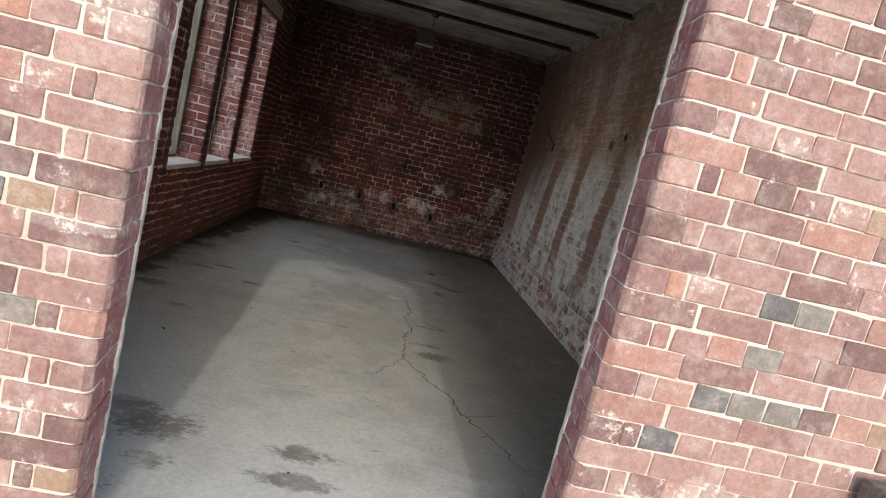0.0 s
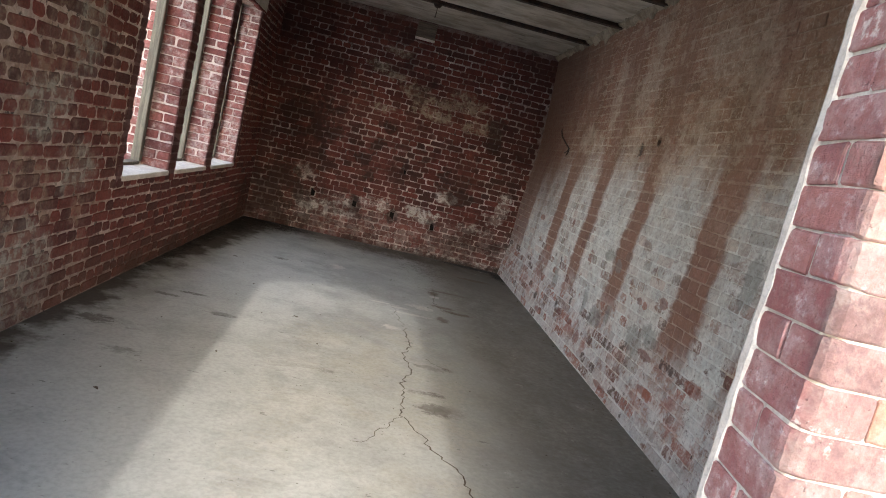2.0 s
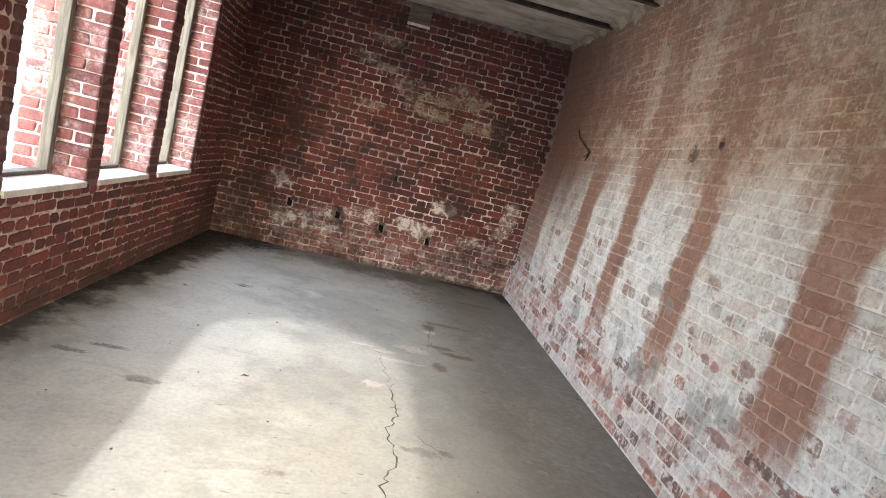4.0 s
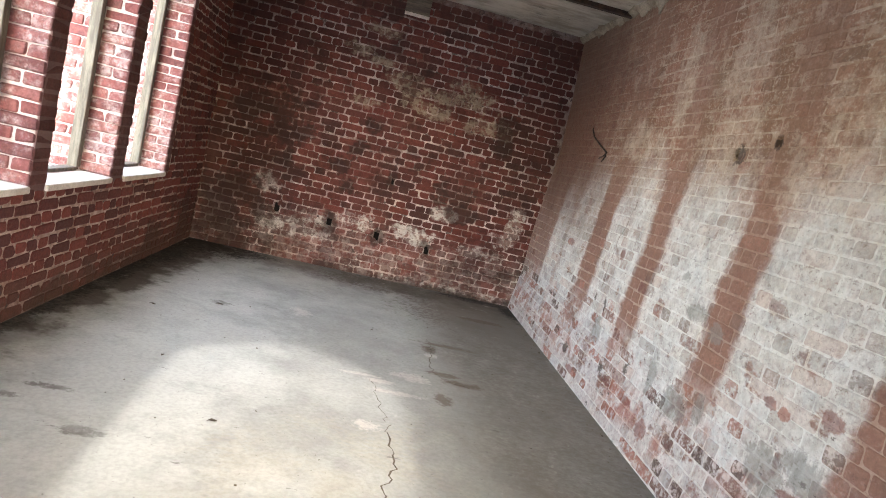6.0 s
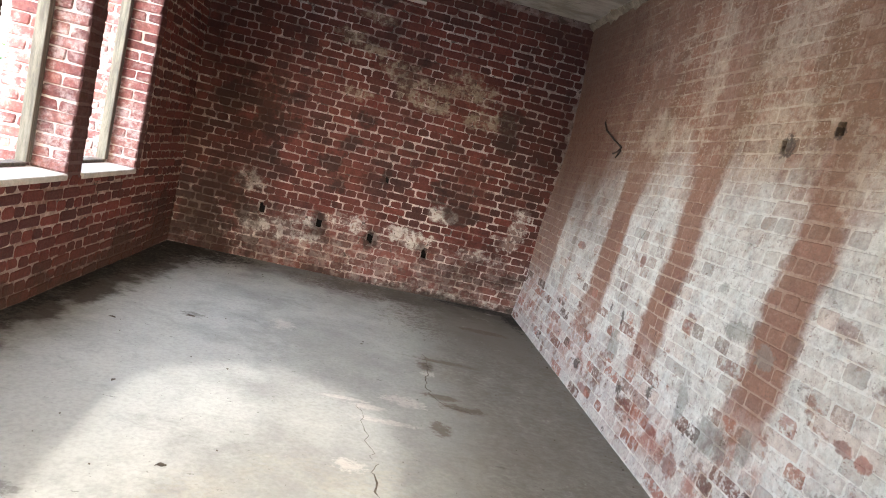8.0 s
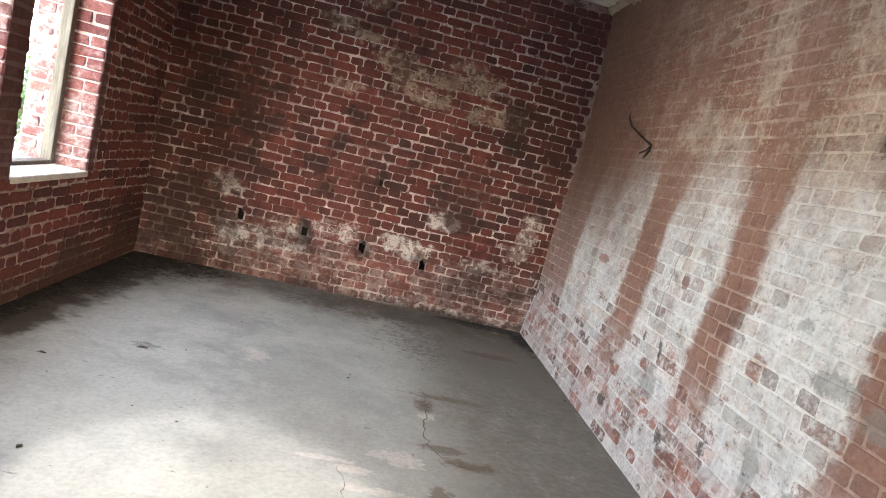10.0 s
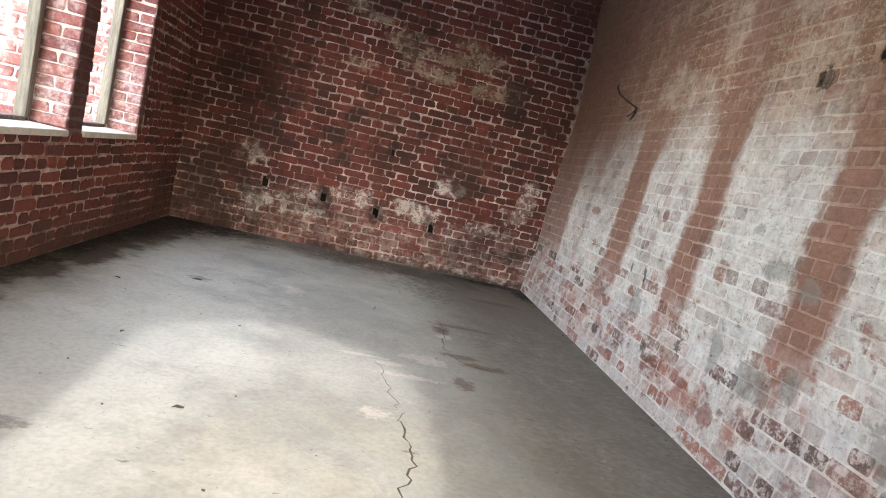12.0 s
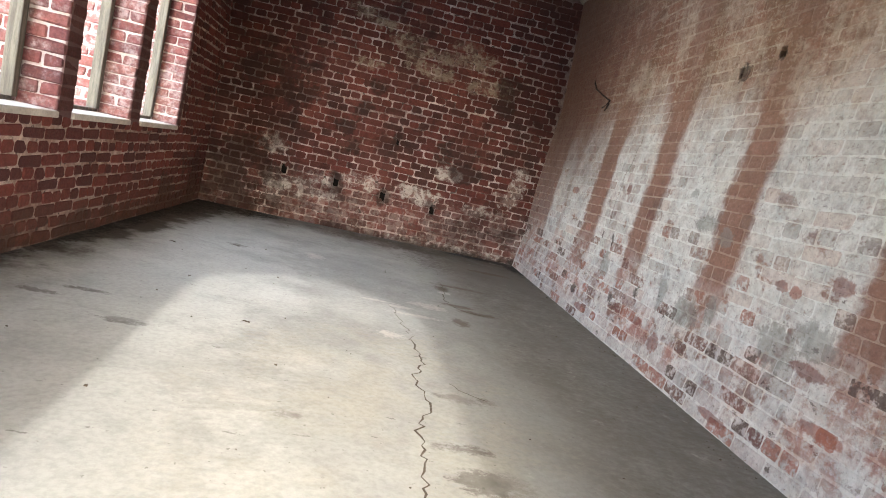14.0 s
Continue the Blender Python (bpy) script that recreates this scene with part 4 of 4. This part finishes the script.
# front wall: two brick piers and an arched doorway
FRONT_LABEL = "sunlit salmon-red brick wall in English bond with pale joints"
wall_front_left = tagged(new("wall_front_left", None), FRONT_LABEL, "wall", kind="structure")
wall_front_right = tagged(new("wall_front_right", None), FRONT_LABEL, "wall", kind="structure")
E = 0.005
n, half, mid = 16, (DOOR_R - DOOR_L) / 2 + E, (DOOR_L + DOOR_R) / 2
for wall, x0, x1 in ((wall_front_left, -2.32, mid - half), (wall_front_right, mid + half, 2.36)):
    bm = bmesh.new()
    side = 1 if x0 > 0 else -1
    inner, outer = (x0, x1) if side > 0 else (x1, x0)
    plan = [(inner + side * 0.03, YF + E), (inner + side * 0.012, YF + E + 0.010), (inner + side * 0.004, YF + E + 0.028), (inner + side * SPLAY, YF + THICK - E), (outer, YF + THICK - E), (outer, YF + E)]
    rings = [[bm.verts.new((px, py, z)) for px, py in plan] for z in (-0.03, 3.5)]
    for k in range(6):
        bm.faces.new((rings[0][k], rings[0][(k + 1) % 6], rings[1][(k + 1) % 6], rings[1][k]))
    bm.faces.new(rings[0]), bm.faces.new(rings[1])
    part("mortar_bed", bm, MORTAR_FRONT, wall, "cream lime mortar")
    bm = bmesh.new()
    rows, rf = [], np.random.default_rng(44 + side)
    door = DOOR_L if side < 0 else DOOR_R
    for i in range(61):
        z, w, d = SPRING * i / 60, 0.026 + rf.normal(0, 0.005), 0.004 + abs(rf.normal(0, 0.002))
        xb, yb = door + side * SPLAY, YF + THICK
        rows.append([bm.verts.new((px, py, z)) for px, py in ((xb - side * (SPLAY * w / THICK - 0.006), yb - w), (xb - side * d, yb - w * 0.75), (xb - side * d, yb - 0.002), (xb - side * (d - 0.004), yb + 0.006), (xb + side * 0.03, yb + 0.006), (xb + side * 0.03, yb - w))])
    for r, q in zip(rows, rows[1:]):
        for k in range(6):
            bm.faces.new((r[k], r[(k + 1) % 6], q[(k + 1) % 6], q[k]))
    bm.faces.new(rows[0]), bm.faces.new(rows[-1])
    part("cement_fillet", bm, FILLET, wall, "pale cement strip down the inner edge of the jamb")
bm = bmesh.new()
for i in range(n):
    a, b = -half + 2 * half * i / n, -half + 2 * half * (i + 1) / n
    za, zb = [SPRING + (CROWN - SPRING) * (1 - (t / half) ** 2) for t in (a, b)]
    vs = [bm.verts.new((mid + x, y, z)) for y in (YF + E, YF + THICK - E) for x, z in ((a, za), (b, zb), (b, 3.5), (a, 3.5))]
    for q in ((0, 1, 2, 3), (7, 6, 5, 4), (0, 4, 5, 1), (2, 6, 7, 3), (1, 5, 6, 2), (0, 3, 7, 4)):
        bm.faces.new([vs[i] for i in q])
tagged(part("wall_over_door", bm, MORTAR_FRONT), "plain wall above the arched doorway", "wall", kind="structure")


def place_front(u, z):
    return Matrix(((-1, 0, 0, u), (0, -1, 0, YF), (0, 0, 1, z), (0, 0, 0, 1)))


QUOINS = []
rq = np.random.default_rng(8)
for side, x in ((-1, DOOR_L), (1, DOOR_R)):
    for k in range(int(3.45 / COURSE)):
        if k * COURSE > SPRING - 0.02 and k * COURSE < 2.62:
            continue
        z0, z1 = k * COURSE + 0.0027, (k + 1) * COURSE - 0.0027
        j = lambda: rq.uniform(-0.002, 0.002)
        if k % 2 == 0:
            spans = [(0.0, 0.224, 0.0, 0.109), (0.0, 0.224, 0.116, THICK)]
        else:
            spans = [(0.0, 0.111, 0.0, THICK), (0.116, 0.168, 0.0, 0.107)]
        for a, b, c, d in spans:
            xs = sorted((x + side * (a + j()), x + side * (b + j())))
            QUOINS.append((xs[0], xs[1], YF + c + j(), YF + d + j(), z0 + j() * 0.6, z1 + j() * 0.6))


def front_bricks():
    out = []
    for side, x in ((-1, DOOR_L), (1, DOOR_R)):
        for k in range(int(3.45 / COURSE)):
            u = 0.230 if k % 2 == 0 else 0.173
            while u < 1.62:
                step = LONG if k % 2 == 0 else SHORT
                out.append((x + side * (u + step / 2) + rng.uniform(-0.003, 0.003), (k + 0.5) * COURSE + rng.uniform(-0.003, 0.003), step - 0.007 * rng.uniform(0.6, 1.1), k))
                u += step
    return out


FRONT_BRICKS = front_bricks()

# ---- things ----
# floor crack: a jagged groove of dirt lying in the slab's surface
def crack(name, way, width, seed, parent, to3d):
    rg = np.random.default_rng(seed)
    pts = []
    for (ax, ay), (bx, by) in zip(way, way[1:]):
        n = max(2, int(math.hypot(bx - ax, by - ay) / 0.035))
        for i in range(n):
            f = i / n
            pts.append((ax + (bx - ax) * f + rg.normal(0, 0.011), ay + (by - ay) * f + rg.normal(0, 0.009)))
    bm = bmesh.new()
    last = None
    for i, (px, py) in enumerate(pts):
        w = width * rg.uniform(0.25, 1.4) * min(1, 0.2 + i / 6, 0.2 + (len(pts) - 1 - i) / 6)
        row = [bm.verts.new(to3d(px - w, py, 0.0005)), bm.verts.new(to3d(px, py, 0.0022)), bm.verts.new(to3d(px + w, py, 0.0005))]
        if last:
            bm.faces.new((last[0], last[1], row[1], row[0]))
            bm.faces.new((last[1], last[2], row[2], row[1]))
        last = row
    return part(name, bm, CRACK, parent, "dark dirt-filled crack")


on_floor = lambda a, b, h: (a, b, 0.0006 + h)
crack("crack", [(0.40, 5.55), (0.43, 5.1), (0.385, 4.77), (0.43, 4.54), (0.36, 4.26), (0.35, 3.82), (0.50, 3.50), (0.61, 3.30), (0.67, 3.06), (0.83, 2.8), (0.93, 2.5)], 0.0042, 3, floor, on_floor)
crack("crack", [(0.35, 3.82), (0.27, 3.62), (0.17, 3.45), (0.05, 3.4)], 0.0024, 4, floor, on_floor)
crack("crack", [(0.67, 3.06), (0.78, 3.08), (0.9, 3.16)], 0.0024, 7, floor, on_floor)
crack("crack", [(0.56, 4.86), (0.64, 4.72), (0.74, 4.70)], 0.0030, 8, floor, on_floor)
crack("crack", [(0.40, 5.55), (0.34, 5.9), (0.30, 6.2)], 0.0016, 9, floor, on_floor)
crack("crack", [(0.74, 7.3), (0.76, 7.0), (0.72, 6.6), (0.80, 6.4), (1.0, 6.3)], 0.003, 5, floor, on_floor)
crack("crack", [(1.49, 6.74), (1.16, 6.84), (0.76, 6.87)], 0.003, 6, wall_right, lambda a, b, h: (right_face(a) - 0.004 - h, b, a))

# iron hook in the right wall
hook = tagged(new("iron_hook", None), "bent rusty iron hook driven into the brick wall", "hook")
bm = bmesh.new()
hx = right_face(1.87) - 0.01
tube(bm, [(hx + 0.02, 8.32, 2.13), (hx + 0.002, 8.31, 2.07), (hx - 0.005, 8.2, 2.0), (hx - 0.008, 7.95, 1.915), (hx - 0.008, 7.74, 1.85), (hx - 0.006, 7.75, 1.82), (hx + 0.004, 7.84, 1.77)], 0.0075)
part("rod", bm, RUST, hook)
bm = bmesh.new()
tube(bm, [(hx - 0.008, 7.74, 1.85), (hx - 0.006, 7.80, 1.82), (hx + 0.004, 7.93, 1.80)], 0.0065)
part("prong", bm, RUST, hook)

# ceiling rose with a wire stub
rose = tagged(new("ceiling_rose", None), "small dark iron ceiling rose with a hanging wire stub", "fixture")
bm = bmesh.new()
bmesh.ops.create_cone(bm, cap_ends=True, segments=20, radius1=0.055, radius2=0.03, depth=0.04, matrix=Matrix.Translation((0.12, BEAMS[0] - 0.02, ZC - 0.065)) @ Matrix.Rotation(math.pi, 4, "X"))
part("plate", bm, RUST, rose)
bm = bmesh.new()
tube(bm, [(0.12, BEAMS[0] - 0.02, ZC - 0.08), (0.123, BEAMS[0] - 0.02, ZC - 0.14), (0.118, BEAMS[0] - 0.022, ZC - 0.2)], 0.005, 6)
part("wire", bm, RUST, rose)

# iron bearing plate high on the back wall
bracket = tagged(new("bearing_plate", None), "weathered timber block on a pale stone ledge under the ceiling", "block")
bm = bmesh.new()
box(bm, -0.05, 0.21, YB - 0.035, YB + 0.02, 2.872, 3.07, 0.006)
part("block", bm, TIMBER_DARK, bracket)
bm = bmesh.new()
box(bm, -0.05, 0.215, YB - 0.05, YB + 0.02, 2.845, 2.870, 0.004)
part("ledge", bm, SILL, bracket)

# weathered timber outside, against the front wall
beam = bm = bmesh.new()
box(bm, 1.53, 1.74, 1.1, 1.38, -0.03, 0.752, 0.008)
tagged(part("timber_post", bm, TIMBER_DARK), "grey weathered timber post beside the brick wall", "post")


def shrub(cx, cy, base, height, spread, leaves, seed):
    rg = np.random.default_rng(seed)
    root = tagged(new("shrub", None), "leafy green shrub in the sunlight outside", "shrub")
    root.location = (cx, cy, base)
    bm = bmesh.new()
    tips = []
    for i in range(9):
        a, r = rg.uniform(0, 2 * math.pi), rg.uniform(0.2, 0.8) * spread
        tip = (r * math.cos(a), r * math.sin(a), height * rg.uniform(0.6, 1.0))
        tube(bm, [(0, 0, 0), (tip[0] * 0.3, tip[1] * 0.3, tip[2] * 0.45), tip], 0.018, 6)
        tips.append(tip)
    part("stems", bm, BARK, root)
    verts, faces = [], []
    for i in range(leaves):
        t = tips[int(rg.integers(len(tips)))]
        f = rg.uniform(0.35, 1.05)
        c = np.array(t) * f + rg.normal(0, 0.16 * spread, 3)
        a, b = rg.normal(0, 1, 3), rg.normal(0, 1, 3)
        a, b = a / np.linalg.norm(a) * 0.05, b / np.linalg.norm(b) * 0.022
        k = len(verts)
        verts += [tuple(c - a), tuple(c + b), tuple(c + a), tuple(c - b)]
        faces.append((k, k + 1, k + 2, k + 3))
    me = bpy.data.meshes.new("leaves")
    me.from_pydata(verts, [], faces)
    me.materials.append(LEAF)
    ob = new("leaves", me)
    ob.parent = root
    tagged(ob, kind="stuff")


shrub(-5.2, 14.2, -0.03, 1.7, 1.0, 2600, 2)

# dead leaf scraps lying about
LEAF_DRY = plain_material("dry_leaf", (0.15, 0.125, 0.09), (0.09, 0.07, 0.05), 25)


def leaf_scrap(x, y, turn, size, seed):
    rg = np.random.default_rng(seed)
    bm = bmesh.new()
    rows = []
    for i in range(7):
        f = i / 6
        w = size * 0.32 * math.sin(math.pi * min(max(f, 0.04), 0.96)) * rg.uniform(0.75, 1.2)
        rows.append([bm.verts.new((size * (f - 0.5), k * w, 0.002 + 0.006 * abs(k) * f + 0.003 * math.sin(5 * f))) for k in (-1, 0, 1)])
    for r, q in zip(rows, rows[1:]):
        bm.faces.new((r[0], r[1], q[1], q[0]))
        bm.faces.new((r[1], r[2], q[2], q[1]))
    bmesh.ops.solidify(bm, geom=list(bm.faces), thickness=0.001)
    ob = part("leaf", bm, LEAF_DRY)
    ob.matrix_basis = pose(x, y, 0.0006, 0, 0, turn)
    return tagged(ob, "dry dark brown leaf scrap lying on the concrete floor", "leaf", "leaf scraps")


for n, (x, y, turn, size) in enumerate(((-0.445, 5.2, 20, 0.045), (-0.9, 5.88, 80, 0.03), (-0.89, 7.08, 15, 0.06), (-1.11, 3.45, -30, 0.035), (-1.27, 6.76, 10, 0.045), (0.28, 7.23, 60, 0.03))):
    leaf_scrap(x, y, turn, size, 60 + n)

# grit and flakes on the floor
rg = np.random.default_rng(21)
verts, faces = [], []
for i in range(300):
    s = abs(rg.normal(0.001, 0.002)) + 0.0012
    wallside = rg.random() < 0.6
    x = (rg.choice((-1.72, 1.80)) + rg.normal(0, 0.06)) if wallside else rg.uniform(-1.6, 1.7)
    x = min(max(x, -1.74), 1.79)
    y = rg.uniform(2.0, 9.2)
    v = brick_verts(rg, s * 2, s * 1.6, s, s * 0.3, s * 0.15) + np.array((x, y, s * 0.45))
    faces += [tuple(j + len(verts) for j in f) for f in BRICK_FACES]
    verts += v.tolist()
me = bpy.data.meshes.new("grit")
me.from_pydata(verts, [], faces)
me.materials.append(CRACK)
tagged(new("grit", me), "scattered mortar crumbs and brick grit on the floor", "debris", kind="stuff")

# broken brick ends round the holes
def shards(wall, holes, place, material, seed):
    rg = np.random.default_rng(seed)
    for u0, u1, z0, z1 in holes:
        w, h = u1 - u0, z1 - z0
        for cu, cz, su, sz, turn in ((u0, z0, 0.9, 0.5, 0.6), (u1, z1, 0.85, 0.6, 0.7), (u0, z1, 0.4, 0.35, -0.4), (u1 + 0.01, z0, 0.5, 0.3, -0.7)):
            v = brick_verts(rg, w * su * rg.uniform(0.7, 1.2), 0.05, h * sz * rg.uniform(0.7, 1.2), 0.009, 0.004)
            m = place(cu, cz) @ Matrix.Translation((0, -0.031 + rg.normal(0, 0.002), 0)) @ Matrix.Rotation(turn + rg.normal(0, 0.2), 4, "Y")
            me = bpy.data.meshes.new("brick_shard")
            me.from_pydata([tuple(p) for p in v], [], BRICK_FACES)
            me.materials.append(material)
            ob = new("brick_shard", me)
            ob.parent = wall
            ob.matrix_basis = m


shards(wall_back, B_HOLES, place_back, BRICK_BACK, 31)

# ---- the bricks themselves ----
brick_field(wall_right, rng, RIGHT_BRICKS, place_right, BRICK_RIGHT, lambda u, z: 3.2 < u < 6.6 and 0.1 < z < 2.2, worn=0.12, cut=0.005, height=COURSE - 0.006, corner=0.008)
brick_field(wall_back, rng, BACK_BRICKS, place_back, BRICK_BACK, lambda u, z: -1.3 < u < 1.8 and 0.2 < z < 2.2, worn=0.12, cut=0.007, height=COURSE - 0.006, corner=0.012, joint=0.007)
brick_field(wall_left, rng, LEFT_BRICKS, place_left, BRICK_LEFT, lambda u, z: 3.4 < u < 9.0 and 0.1 < z < 2.0, worn=0.12, cut=0.008, height=COURSE - 0.007, corner=0.014, joint=0.008)
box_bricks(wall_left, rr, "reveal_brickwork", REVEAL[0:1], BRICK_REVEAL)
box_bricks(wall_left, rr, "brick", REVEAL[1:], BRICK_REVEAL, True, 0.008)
for wall, side in ((wall_front_left, -1), (wall_front_right, 1)):
    quoins = [q for q in QUOINS if q[0] * side > 0]
    jamb_bricks(wall, rq, [q for q in quoins if q[1] - q[0] > 0.15 or q[3] - q[2] > 0.15], BRICK_FRONT, side)
    jamb_bricks(wall, rq, [q for q in quoins if q[1] - q[0] <= 0.15 and q[3] - q[2] <= 0.15], BRICK_HEADER, side)
    brick_field(wall, rng, [b for b in FRONT_BRICKS if b[0] * side > 0], place_front, BRICK_FRONT, lambda u, z: abs(u) < 1.95 and z < 2.3, depth=0.06, worn=0.05, cut=0.0028, short=BRICK_HEADER, height=COURSE - 0.0055, corner=0.0035, joint=0.007)
# arch ring and the courses over the door
over = bpy.data.objects["wall_over_door"]
verts, faces = [], []
for i in range(17):
    t = -half + 2 * half * (i + 0.5) / 17
    z = SPRING + (CROWN - SPRING) * (1 - (t / half) ** 2)
    lean = math.atan2(2 * (CROWN - SPRING) * t / half ** 2, 1.0)
    m = Matrix.Translation((mid + t + 0.11 * math.sin(lean), YF + THICK / 2, z + 0.11 * math.cos(lean))) @ Matrix.Rotation(lean, 4, "Y")
    v = brick_verts(rq, 0.072, THICK + 0.004, 0.222, 0.004, 0.002) @ np.array(m.to_3x3()).T + np.array(m.translation)
    faces += [tuple(j + len(verts) for j in f) for f in BRICK_FACES]
    verts += v.tolist()
mesh_object("arch_ring", verts, faces, BRICK_FRONT, over)
ring_top = lambda x: SPRING + 0.235 + (CROWN - SPRING) * max(0.0, 1 - (x / half) ** 2)
OVER = [b for b in lay(rng, DOOR_L + 0.005, DOOR_R - 0.005, 0.0, 3.45, [], 0.04) if b[1] > ring_top(b[0] - mid) + 0.03]
brick_field(over, rng, OVER, place_front, BRICK_FRONT, lambda u, z: False, depth=0.06, worn=0.05, cut=0.0035, height=COURSE - 0.0075, corner=0.007)
